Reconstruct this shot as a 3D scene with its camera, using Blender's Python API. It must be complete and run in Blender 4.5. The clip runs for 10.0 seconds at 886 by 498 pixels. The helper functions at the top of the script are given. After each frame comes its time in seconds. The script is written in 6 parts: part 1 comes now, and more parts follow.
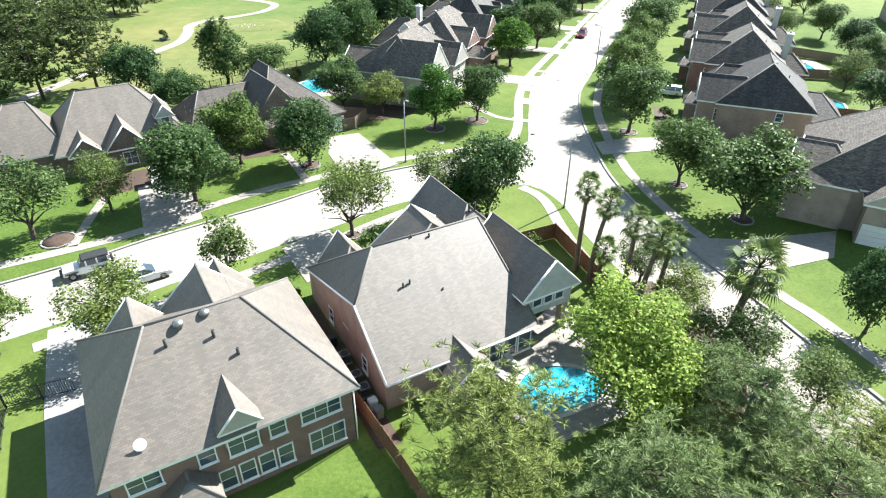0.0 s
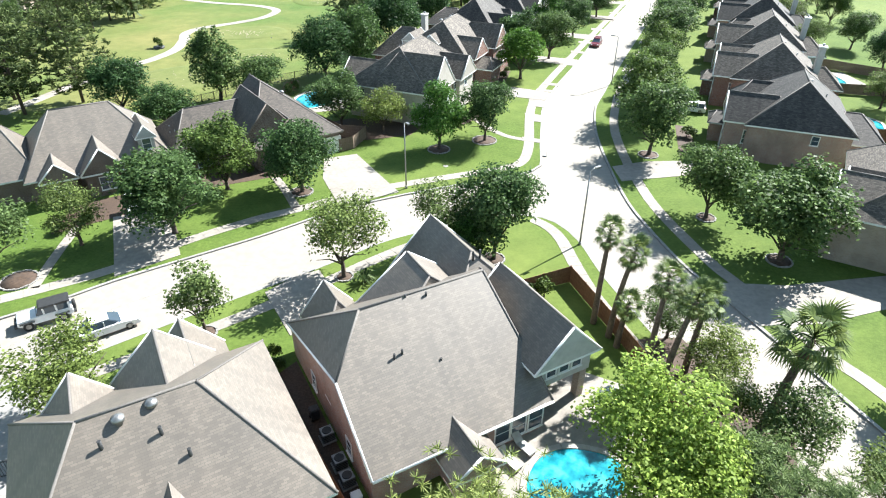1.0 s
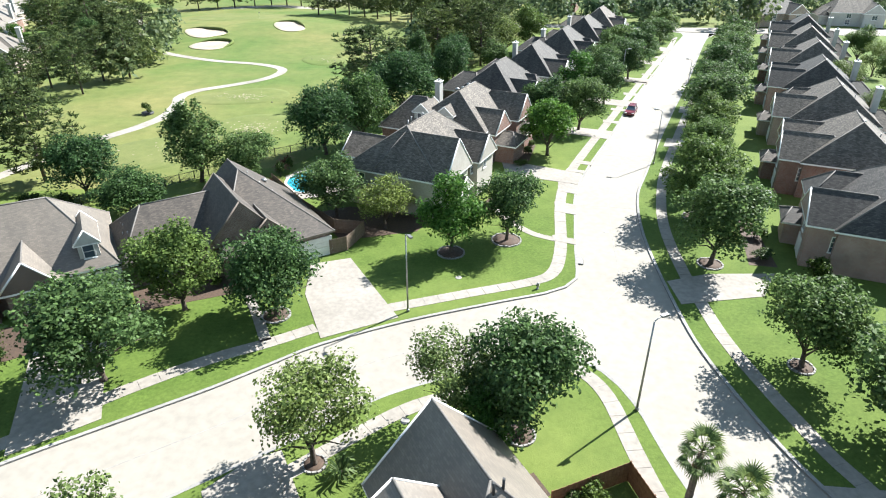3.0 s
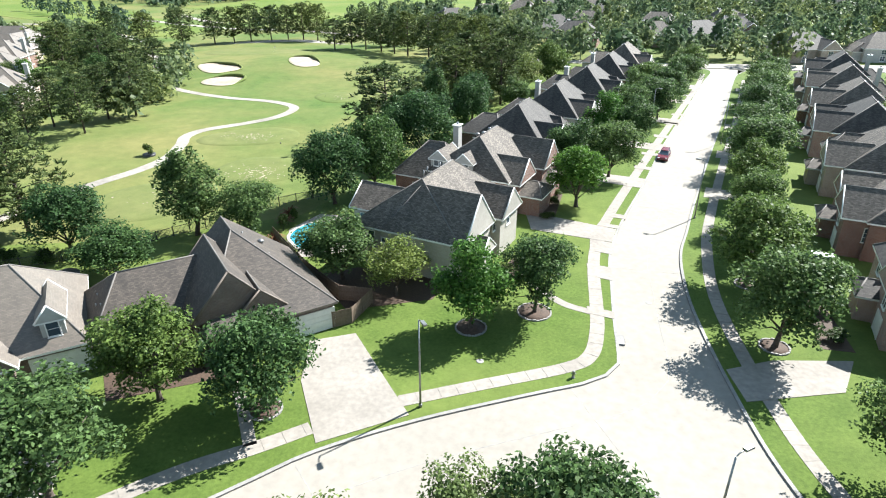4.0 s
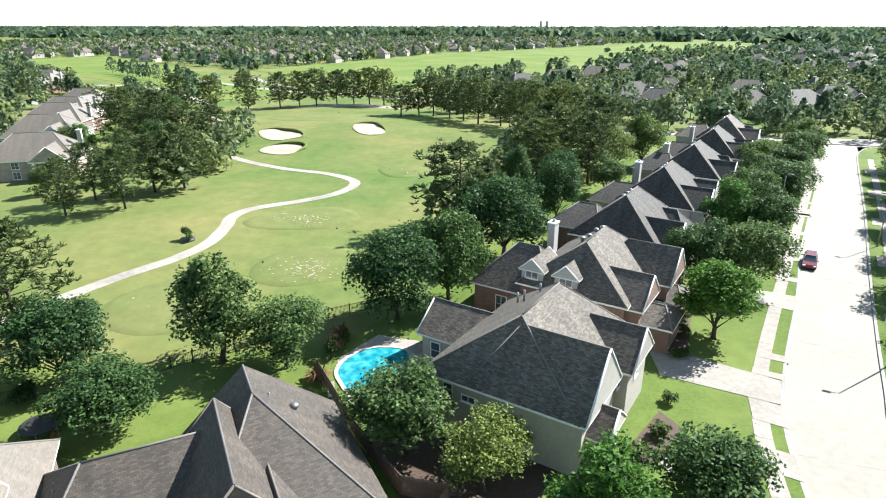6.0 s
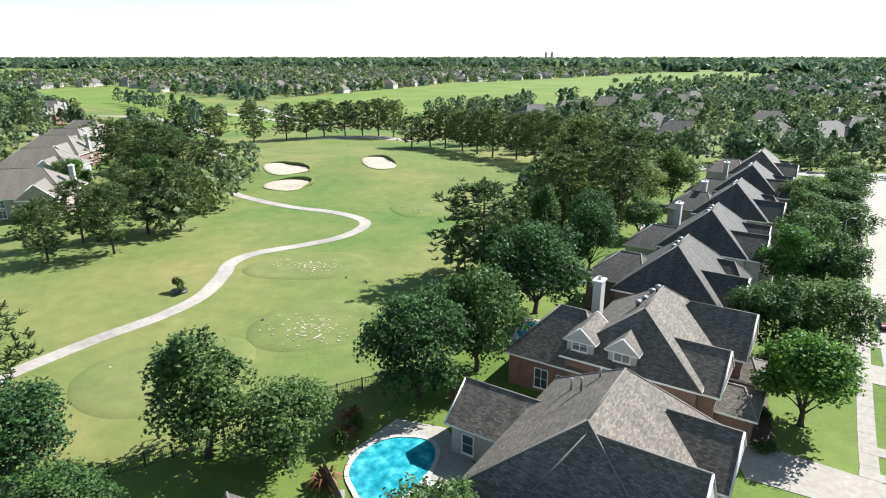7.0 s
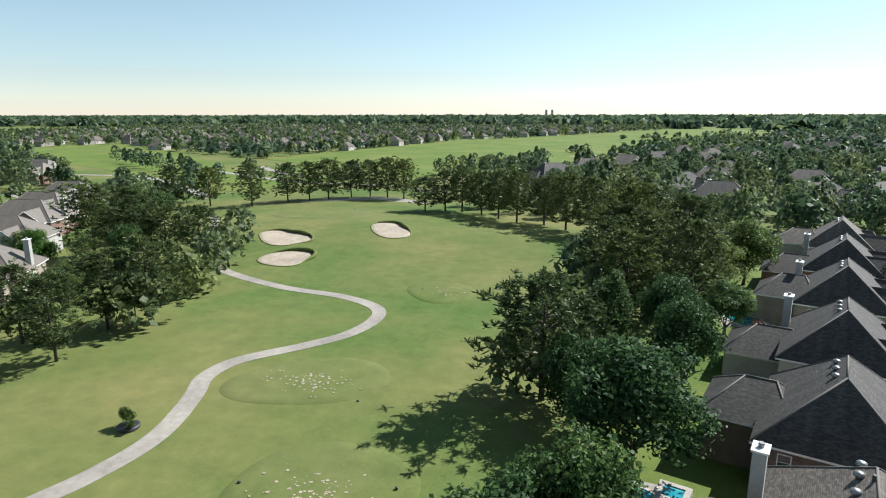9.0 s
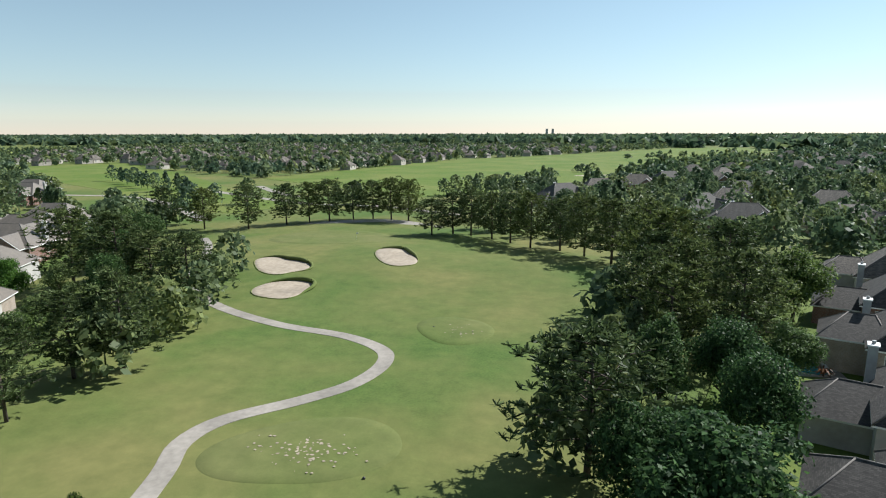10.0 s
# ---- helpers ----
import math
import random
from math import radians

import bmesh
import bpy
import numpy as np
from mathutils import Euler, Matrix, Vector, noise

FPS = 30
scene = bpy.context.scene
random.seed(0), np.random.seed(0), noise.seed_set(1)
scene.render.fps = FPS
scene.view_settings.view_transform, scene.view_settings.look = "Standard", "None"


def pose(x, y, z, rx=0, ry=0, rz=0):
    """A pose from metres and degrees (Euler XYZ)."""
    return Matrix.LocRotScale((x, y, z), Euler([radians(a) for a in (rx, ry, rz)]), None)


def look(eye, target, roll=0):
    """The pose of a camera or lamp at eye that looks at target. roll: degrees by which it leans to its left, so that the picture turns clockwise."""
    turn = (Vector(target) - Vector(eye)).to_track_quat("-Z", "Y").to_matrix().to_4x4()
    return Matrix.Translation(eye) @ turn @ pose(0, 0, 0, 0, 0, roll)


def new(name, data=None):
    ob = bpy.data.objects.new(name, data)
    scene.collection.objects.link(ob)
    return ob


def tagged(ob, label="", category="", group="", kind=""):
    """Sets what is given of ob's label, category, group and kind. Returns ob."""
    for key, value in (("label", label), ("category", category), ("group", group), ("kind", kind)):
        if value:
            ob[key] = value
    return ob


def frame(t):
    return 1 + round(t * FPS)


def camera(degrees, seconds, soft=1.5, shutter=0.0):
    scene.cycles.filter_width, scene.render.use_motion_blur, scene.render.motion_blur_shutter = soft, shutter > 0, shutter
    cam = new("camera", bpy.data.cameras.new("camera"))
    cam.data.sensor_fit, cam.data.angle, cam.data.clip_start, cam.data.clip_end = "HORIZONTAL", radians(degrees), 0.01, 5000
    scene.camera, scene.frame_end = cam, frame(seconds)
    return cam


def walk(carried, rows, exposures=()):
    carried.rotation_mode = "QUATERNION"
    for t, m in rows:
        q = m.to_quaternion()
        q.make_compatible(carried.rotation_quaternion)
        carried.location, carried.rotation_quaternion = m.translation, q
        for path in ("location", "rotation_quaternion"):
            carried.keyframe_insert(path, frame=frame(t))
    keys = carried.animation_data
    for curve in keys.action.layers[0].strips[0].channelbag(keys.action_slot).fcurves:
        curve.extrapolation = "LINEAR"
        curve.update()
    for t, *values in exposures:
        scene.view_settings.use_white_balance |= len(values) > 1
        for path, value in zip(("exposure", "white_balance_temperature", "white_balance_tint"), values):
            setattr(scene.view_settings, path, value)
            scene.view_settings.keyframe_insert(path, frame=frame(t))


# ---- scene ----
cam = camera(72.4, 10.0, soft=1.1)
METRES, EYE, TILT, LEAN, TURN = 103.8, 33.0, -32.3, -0.2, 0.0
ROWS = [
    (0.0, 0.0, 0.0, 0.0, -0.0, -0.0, -0.0),
    (0.5, 0.0028, 0.0309, 0.0193, 0.41, 0.01, -0.25),
    (1.0, 0.0056, 0.0635, 0.0396, 0.77, 0.04, -0.45),
    (1.5, 0.008, 0.098, 0.061, 1.15, 0.38, -0.66),
    (2.0, 0.0087, 0.134, 0.0835, 1.54, 1.42, -0.89),
    (2.5, 0.0087, 0.1713, 0.1067, 2.04, 2.67, -1.17),
    (4.0, -0.0013, 0.2878, 0.1793, 3.67, 6.6, -2.07),
    (4.5, -0.0098, 0.3294, 0.205, 5.38, 7.86, -3.15),
    (5.0, -0.023, 0.3712, 0.2309, 7.17, 9.07, -4.25),
    (5.5, -0.0401, 0.4131, 0.256, 7.96, 10.34, -4.78),
    (7.0, -0.1002, 0.5418, 0.3341, 8.86, 14.2, -5.29),
    (7.5, -0.1216, 0.5862, 0.3609, 8.93, 15.48, -5.32),
    (8.0, -0.1433, 0.6315, 0.3881, 8.99, 16.75, -5.32),
    (8.5, -0.1651, 0.6772, 0.4159, 9.01, 18.03, -5.32),
    (9.0, -0.1867, 0.7236, 0.4441, 9.03, 19.28, -5.3),
    (9.5, -0.2075, 0.77, 0.4723, 9.07, 20.51, -5.32),
    (10.0, -0.2284, 0.8165, 0.5004, 9.08, 21.01, -5.32),
]
BASE = pose(0, 0, EYE, TILT, LEAN, TURN)
walk(cam, [(t, BASE @ pose(METRES * x, METRES * y, METRES * z, 90 + pitch, roll, yaw)) for t, x, y, z, yaw, pitch, roll in ROWS],
     exposures=[(0.0, 2.0, 6150, 8), (2.5, 1.84, 6150, 8), (4.5, 1.8, 6150, 8), (5.5, 1.79, 6150, 8), (7.0, 1.52, 6150, 8), (8.5, 1.08, 6150, 8), (10.0, 0.74, 6150, 8)])

# light: high sun ahead and to the right, clear pale sky
SUN_AZ, SUN_EL = math.atan2(0.65, 0.76), radians(43)
SUN_DIR = Vector((math.cos(SUN_AZ) * math.cos(SUN_EL), math.sin(SUN_AZ) * math.cos(SUN_EL), math.sin(SUN_EL)))
world = bpy.data.worlds.new("sky")
scene.world = world
world.use_nodes = True
wn = world.node_tree.nodes
sky = wn.new("ShaderNodeTexSky")
sky.sky_type, sky.sun_disc = "NISHITA", False
sky.sun_elevation, sky.sun_rotation = SUN_EL, math.pi / 2 - SUN_AZ
sky.air_density, sky.dust_density, sky.ozone_density = 1.0, 0.05, 2.8
pale = wn.new("ShaderNodeHueSaturation")
pale.inputs["Saturation"].default_value = 0.74
pale.inputs["Hue"].default_value = 0.478
world.node_tree.links.new(sky.outputs[0], pale.inputs["Color"])
world.node_tree.links.new(pale.outputs[0], wn["Background"].inputs[0])
wn["Background"].inputs[1].default_value = 0.069
sun = new("sun", bpy.data.lights.new("sun", "SUN"))
sun.data.energy, sun.data.angle, sun.data.color = 5.0, radians(0.53), (1.0, 0.96, 0.9)
sun.matrix_world = look(SUN_DIR * 100, (0, 0, 0))

# ---- materials ----
def nodes_of(name):
    m = bpy.data.materials.new(name)
    m.use_nodes = True
    return m, m.node_tree, m.node_tree.nodes["Principled BSDF"]


def tone(*colours):
    """Colours brought to the albedo that they have outdoors."""
    return [tuple(c * 0.68 for c in col) for col in colours]


def ramp(nt, fac, stops):
    r = nt.nodes.new("ShaderNodeValToRGB")
    els = r.color_ramp.elements
    while len(els) < len(stops):
        els.new(0.5)
    for e, (p, c) in zip(els, stops):
        e.position, e.color = p, (*c, 1)
    nt.links.new(fac, r.inputs[0])
    return r.outputs[0]


def noise_tex(nt, scale, detail=4.0, vec=None, rough=0.55):
    n = nt.nodes.new("ShaderNodeTexNoise")
    n.inputs["Scale"].default_value, n.inputs["Detail"].default_value, n.inputs["Roughness"].default_value = scale, detail, rough
    if vec is None:
        vec = nt.nodes.new("ShaderNodeTexCoord").outputs["Object"]
    nt.links.new(vec, n.inputs["Vector"])
    return n.outputs["Fac"]


def mix(nt, kind, fac, a, b):
    m = nt.nodes.new("ShaderNodeMix")
    m.data_type, m.blend_type = "RGBA", kind
    for sock, v in ((m.inputs[0], fac), (m.inputs[6], a), (m.inputs[7], b)):
        if isinstance(v, (int, float)):
            sock.default_value = v
        elif isinstance(v, tuple):
            sock.default_value = (*v, 1)
        else:
            nt.links.new(v, sock)
    return m.outputs[2]


def bump(nt, bsdf, height, strength, distance):
    b = nt.nodes.new("ShaderNodeBump")
    b.inputs["Strength"].default_value, b.inputs["Distance"].default_value = strength, distance
    nt.links.new(height, b.inputs["Height"])
    nt.links.new(b.outputs[0], bsdf.inputs["Normal"])


def rough_mat(name, dark, light, scale, rough=0.85, big=0.15, fine_bump=0.3, dist=0.01, metallic=0.0, blots=0.28):
    """Two scales of variation between two colours, with a fine relief."""
    if max(light) < 0.74:
        dark, light = tone(dark, light)
    m, nt, b = nodes_of(name)
    fine = ramp(nt, noise_tex(nt, scale, 6), [(0.3, dark), (0.7, light)])
    blot = ramp(nt, noise_tex(nt, big, 3), [(0.3, (1 - blots,) * 3), (0.7, (1 + blots / 3,) * 3)])
    nt.links.new(mix(nt, "MULTIPLY", 1.0, fine, blot), b.inputs["Base Color"])
    b.inputs["Roughness"].default_value, b.inputs["Metallic"].default_value = rough, metallic
    bump(nt, b, noise_tex(nt, scale * 2, 5), fine_bump, dist)
    return m


def shingle_mat(name, base, spread=0.35, streak=0.5, rough=0.75, gloss=0.5):
    """Asphalt shingles laid in courses along the roof's own axes."""
    base, = tone(base)
    m, nt, b = nodes_of(name)
    uv = nt.nodes.new("ShaderNodeUVMap").outputs[0]
    t = nt.nodes.new("ShaderNodeTexBrick")
    nt.links.new(uv, t.inputs["Vector"])
    lo, hi = [tuple(c * k for c in base) for k in (1 - spread, 1 + spread)]
    t.inputs["Color1"].default_value, t.inputs["Color2"].default_value = (*lo, 1), (*hi, 1)
    t.inputs["Mortar"].default_value = (*[c * (1 - 1.4 * spread) for c in base], 1)
    for k, v in (("Scale", 1.0), ("Mortar Size", 0.012), ("Brick Width", 0.33), ("Row Height", 0.145), ("Bias", -0.1)):
        t.inputs[k].default_value = v
    big = ramp(nt, noise_tex(nt, 0.35, 4), [(0.3, (1 - 0.4 * streak,) * 3), (0.7, (1.08, 1.06, 1.04))])
    col = mix(nt, "MULTIPLY", 1.0, t.outputs["Color"], big)
    # dark algae streaks that run down the slope
    mp = nt.nodes.new("ShaderNodeMapping")
    mp.inputs["Scale"].default_value = (0.9, 0.09, 1)
    nt.links.new(uv, mp.inputs["Vector"])
    st = ramp(nt, noise_tex(nt, 1.0, 3, mp.outputs[0]), [(0.42, (1 - 0.5 * streak,) * 3), (0.62, (1, 1, 1))])
    col = mix(nt, "MULTIPLY", 1.0, col, st)
    nt.links.new(col, b.inputs["Base Color"])
    b.inputs["Roughness"].default_value = rough
    b.inputs["Specular IOR Level"].default_value = gloss
    bump(nt, b, t.outputs["Color"], 0.4, 0.02)
    return m


def brick_mat(name, c1, c2, mortar):
    c1, c2, mortar = tone(c1, c2, mortar)
    m, nt, b = nodes_of(name)
    t = nt.nodes.new("ShaderNodeTexBrick")
    nt.links.new(nt.nodes.new("ShaderNodeUVMap").outputs[0], t.inputs["Vector"])
    t.inputs["Color1"].default_value, t.inputs["Color2"].default_value, t.inputs["Mortar"].default_value = (*c1, 1), (*c2, 1), (*mortar, 1)
    for k, v in (("Scale", 1.0), ("Mortar Size", 0.01), ("Brick Width", 0.21), ("Row Height", 0.075)):
        t.inputs[k].default_value = v
    blot = ramp(nt, noise_tex(nt, 0.7, 4), [(0.3, (0.75, 0.75, 0.75)), (0.7, (1.1, 1.1, 1.1))])
    nt.links.new(mix(nt, "MULTIPLY", 1.0, t.outputs["Color"], blot), b.inputs["Base Color"])
    b.inputs["Roughness"].default_value = 0.85
    bump(nt, b, t.outputs["Fac"], -0.4, 0.008)
    return m


def leaf_mat(name, dark, light, trans=0.3, patches=0.0):
    """Leaves: a colour of its own for each leaf, light passing through."""
    dark, light = [tuple(c * 0.8 for c in col) for col in (dark, light)]
    m, nt, b = nodes_of(name)
    g = nt.nodes.new("ShaderNodeNewGeometry")
    rnd = nt.nodes.new("ShaderNodeObjectInfo").outputs["Random"]
    col = ramp(nt, g.outputs["Random Per Island"], [(0.0, tuple(c * 0.75 for c in dark)), (0.8, light), (1.0, tuple(min(1, c * 1.25) for c in light))])
    tint = ramp(nt, rnd, [(0.0, (0.75, 0.82, 0.85)), (0.5, (1, 1, 1)), (1.0, (1.2, 1.12, 0.85))])
    col = mix(nt, "MULTIPLY", 1.0, col, tint)
    if patches:
        kinds = ramp(nt, noise_tex(nt, patches, 2), [(0.35, (0.62, 0.72, 0.72)), (0.5, (1.0, 1.0, 1.0)), (0.65, (1.35, 1.2, 0.85))])
        col = mix(nt, "MULTIPLY", 1.0, col, kinds)
    nt.links.new(col, b.inputs["Base Color"])
    b.inputs["Roughness"].default_value = 0.5
    b.inputs["Specular IOR Level"].default_value = 0.12
    tr = nt.nodes.new("ShaderNodeBsdfTranslucent")
    nt.links.new(col, tr.inputs[0])
    ms = nt.nodes.new("ShaderNodeMixShader")
    ms.inputs[0].default_value = trans
    nt.links.new(b.outputs[0], ms.inputs[1])
    nt.links.new(tr.outputs[0], ms.inputs[2])
    nt.links.new(ms.outputs[0], nt.nodes["Material Output"].inputs[0])
    return m


def grass_mat(name, dark, light, dry, dry_amount=0.5):
    dark, light, dry = tone(dark, light, dry)
    m, nt, b = nodes_of(name)
    co = nt.nodes.new("ShaderNodeTexCoord").outputs["Object"]
    blades = ramp(nt, noise_tex(nt, 3.0, 8, co, 0.7), [(0.3, dark), (0.7, light)])
    patch = ramp(nt, noise_tex(nt, 0.025, 5, co, 0.6), [(0.5 - 0.22 * dry_amount, (0, 0, 0)), (0.78 - 0.2 * dry_amount, (1, 1, 1))])
    col = mix(nt, "MIX", patch, blades, dry)
    fine = ramp(nt, noise_tex(nt, 0.35, 6, co, 0.7), [(0.3, (0.78, 0.82, 0.78)), (0.7, (1.12, 1.1, 1.1))])
    col = mix(nt, "MULTIPLY", 1.0, col, fine)
    nt.links.new(col, b.inputs["Base Color"])
    b.inputs["Roughness"].default_value = 0.9
    b.inputs["Specular IOR Level"].default_value = 0.15
    bump(nt, b, noise_tex(nt, 6.0, 6, co, 0.8), 0.6, 0.05)
    return m


def glass_mat(name, tint, rough=0.05):
    m, nt, b = nodes_of(name)
    b.inputs["Base Color"].default_value = (*tint, 1)
    b.inputs["Roughness"].default_value = rough
    b.inputs["Specular IOR Level"].default_value = 0.8
    bump(nt, b, noise_tex(nt, 1.5, 2), 0.05, 0.02)
    return m


ROOF_TAN = shingle_mat("shingles_taupe", (0.195, 0.163, 0.129), 0.2, 0.3, 0.58, 0.9)
ROOF_GREY = shingle_mat("shingles_grey", (0.2, 0.173, 0.145), 0.42, 0.4, 0.8, 0.38)
ROOF_SLATE = shingle_mat("shingles_charcoal", (0.104, 0.095, 0.086), 0.4, 0.5, 0.78, 0.4)
ROOF_WEATHERED = shingle_mat("shingles_weathered", (0.108, 0.087, 0.069), 0.36, 0.5, 0.7, 0.5)
CAP = rough_mat("ridge_cap", (0.16, 0.147, 0.134), (0.24, 0.22, 0.2), 8)
BRICK_RED = brick_mat("red_brick", (0.2, 0.085, 0.06), (0.3, 0.14, 0.1), (0.35, 0.31, 0.27))
BRICK_PINK = brick_mat("pink_brick", (0.42, 0.24, 0.19), (0.5, 0.31, 0.25), (0.5, 0.46, 0.42))
BRICK_TAN = brick_mat("tan_brick", (0.36, 0.28, 0.21), (0.45, 0.36, 0.28), (0.48, 0.45, 0.4))
BRICK_BROWN = brick_mat("brown_brick", (0.13, 0.08, 0.06), (0.2, 0.13, 0.1), (0.3, 0.27, 0.24))
SIDING = rough_mat("painted_siding", (0.55, 0.54, 0.5), (0.66, 0.65, 0.61), 2)
STUCCO = rough_mat("pale_stucco", (0.5, 0.46, 0.4), (0.6, 0.56, 0.5), 4)
TRIM = rough_mat("white_trim", (0.68, 0.68, 0.66), (0.78, 0.78, 0.76), 3, 0.6)
TRIM_BROWN = rough_mat("brown_trim", (0.2, 0.16, 0.13), (0.27, 0.22, 0.18), 3, 0.6)
GLASS = glass_mat("window_glass", (0.05, 0.07, 0.09))
CONCRETE = rough_mat("street_concrete", (0.335, 0.304, 0.26), (0.405, 0.37, 0.316), 1.3, 0.9, 0.08, blots=0.08)
WALK = rough_mat("pavement_concrete", (0.31, 0.28, 0.242), (0.42, 0.38, 0.33), 2.0, 0.9, 0.2, blots=0.18)
CURB = rough_mat("kerb_concrete", (0.3, 0.29, 0.27), (0.42, 0.4, 0.38), 3.0)
LAWN = grass_mat("lawn_grass", (0.06, 0.106, 0.017), (0.14, 0.213, 0.04), (0.19, 0.235, 0.06), 0.45)
GOLF = grass_mat("rough_grass", (0.078, 0.136, 0.03), (0.138, 0.213, 0.052), (0.234, 0.229, 0.082), 0.66)
TEE = grass_mat("mown_grass", (0.1, 0.15, 0.035), (0.158, 0.213, 0.056), (0.215, 0.22, 0.085), 0.6)
FAIRWAY = grass_mat("fairway_grass", (0.1, 0.17, 0.03), (0.17, 0.24, 0.045), (0.22, 0.25, 0.07), 0.5)
SAND = rough_mat("bunker_sand", (0.42, 0.34, 0.25), (0.58, 0.49, 0.38), 1.2)
PATH = rough_mat("cart_path_concrete", (0.34, 0.305, 0.262), (0.46, 0.415, 0.36), 1.5)
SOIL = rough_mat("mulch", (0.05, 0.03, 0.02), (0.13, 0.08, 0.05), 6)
BARK = rough_mat("bark", (0.06, 0.045, 0.035), (0.17, 0.13, 0.1), 5, 0.95, 0.4, 0.8, 0.05)
PALM_BARK = rough_mat("palm_bark", (0.12, 0.085, 0.06), (0.25, 0.19, 0.14), 6, 0.95, 0.6, 0.9, 0.05)
OAK = leaf_mat("oak_leaves", (0.055, 0.1, 0.034), (0.145, 0.225, 0.072), 0.42)
OAK_LIGHT = leaf_mat("elm_leaves", (0.085, 0.13, 0.042), (0.2, 0.27, 0.09), 0.42)
OAK_DARK = leaf_mat("live_oak_leaves", (0.034, 0.074, 0.028), (0.09, 0.165, 0.055), 0.4)
MAPLE = leaf_mat("maple_leaves", (0.042, 0.11, 0.018), (0.115, 0.235, 0.045), 0.42)
LIME = leaf_mat("spring_leaves", (0.19, 0.28, 0.05), (0.42, 0.54, 0.11), 0.45)
NEEDLE = leaf_mat("pine_needles", (0.035, 0.06, 0.022), (0.15, 0.195, 0.07), 0.3)
NEEDLE_NEAR = leaf_mat("young_pine_needles", (0.075, 0.12, 0.04), (0.3, 0.37, 0.14), 0.3)
SHRUB = leaf_mat("shrub_leaves", (0.03, 0.06, 0.015), (0.09, 0.14, 0.035))
FROND = leaf_mat("palm_fronds", (0.045, 0.085, 0.022), (0.16, 0.21, 0.07))
DEAD = leaf_mat("dead_fronds", (0.15, 0.11, 0.07), (0.3, 0.235, 0.15), 0.1)
# paler and bluer than near leaves: distance haze is put into the colour
HAZED_LEAF = leaf_mat("haze_tinted_leaves", (0.08, 0.13, 0.08), (0.165, 0.225, 0.13), 0.4, 0.04)
WOOD = rough_mat("cedar_fence", (0.2, 0.095, 0.045), (0.36, 0.19, 0.1), 4)
WOOD_GREY = rough_mat("weathered_fence", (0.2, 0.14, 0.1), (0.32, 0.24, 0.18), 4)
METAL = rough_mat("galvanised_steel", (0.35, 0.35, 0.34), (0.5, 0.5, 0.49), 4, 0.45, 0.5, 0.05, 0.002, 0.8)
DARK = rough_mat("dark_metal", (0.03, 0.03, 0.03), (0.06, 0.06, 0.06), 5, 0.5)
RUBBER = rough_mat("tyre_rubber", (0.02, 0.02, 0.02), (0.035, 0.035, 0.035), 8)
WATER, wnt, wb = nodes_of("pool_water")
wnt.links.new(ramp(wnt, noise_tex(wnt, 0.9, 3), [(0.35, (0.01, 0.13, 0.17)), (0.5, (0.02, 0.22, 0.27)), (0.65, (0.07, 0.33, 0.36))]), wb.inputs["Base Color"])
wb.inputs["Roughness"].default_value = 0.06
bump(wnt, wb, noise_tex(wnt, 3.0, 2), 0.15, 0.02)
POND = glass_mat("pond_water", (0.1, 0.14, 0.15), 0.05)
PAINT_WHITE = rough_mat("white_car_paint", (0.72, 0.72, 0.72), (0.78, 0.78, 0.78), 1, 0.25, 0.5, 0.0)
PAINT_RED = rough_mat("maroon_car_paint", (0.16, 0.02, 0.03), (0.2, 0.03, 0.04), 1, 0.25, 0.5, 0.0)
FABRIC = rough_mat("pale_canvas", (0.5, 0.5, 0.46), (0.62, 0.62, 0.58), 5)

# ---- building tools ----
def uv_metres(bm):
    """Lay a metre grid on every face: across it level, and up its slope."""
    uv = bm.loops.layers.uv.verify()
    bm.normal_update()
    for f in bm.faces:
        n = f.normal
        u = Vector((-n.y, n.x, 0))
        u = u.normalized() if u.length > 1e-4 else Vector((1, 0, 0))
        v = n.cross(u)
        for lp in f.loops:
            lp[uv].uv = (lp.vert.co.dot(u), lp.vert.co.dot(v))


def mesh_of(name, bm, mats, uv=True):
    if uv:
        uv_metres(bm)
    me = bpy.data.meshes.new(name)
    bm.to_mesh(me)
    bm.free()
    for m in mats if isinstance(mats, (list, tuple)) else [mats]:
        me.materials.append(m)
    return me


def part(name, bm, mats, parent=None, label=""):
    ob = new(name, mesh_of(name, bm, mats))
    if parent is not None:
        ob.parent = parent
    if label:
        ob["label"] = label
    return ob


def thing(name, m, label, category, group="", kind=""):
    ob = new(name)
    ob.empty_display_size = 0.3
    ob.matrix_basis = m
    return tagged(ob, label, category, group, kind)


def share(name, me, parent, m=None, label=""):
    ob = new(name, me)
    ob.parent = parent
    if m is not None:
        ob.matrix_basis = m
    if label:
        ob["label"] = label
    return ob


def add_box(bm, x0, x1, y0, y1, z0, z1, mi=0, m=None):
    vs = [bm.verts.new((x, y, z)) for z in (z0, z1) for x, y in ((x0, y0), (x1, y0), (x1, y1), (x0, y1))]
    if m is not None:
        for v in vs:
            v.co = m @ v.co
    for q in ((3, 2, 1, 0), (4, 5, 6, 7), (0, 1, 5, 4), (1, 2, 6, 5), (2, 3, 7, 6), (3, 0, 4, 7)):
        f = bm.faces.new([vs[i] for i in q])
        f.material_index = mi
    return vs


def box(*a, **k):
    bm = bmesh.new()
    add_box(bm, *a, **k)
    return bm


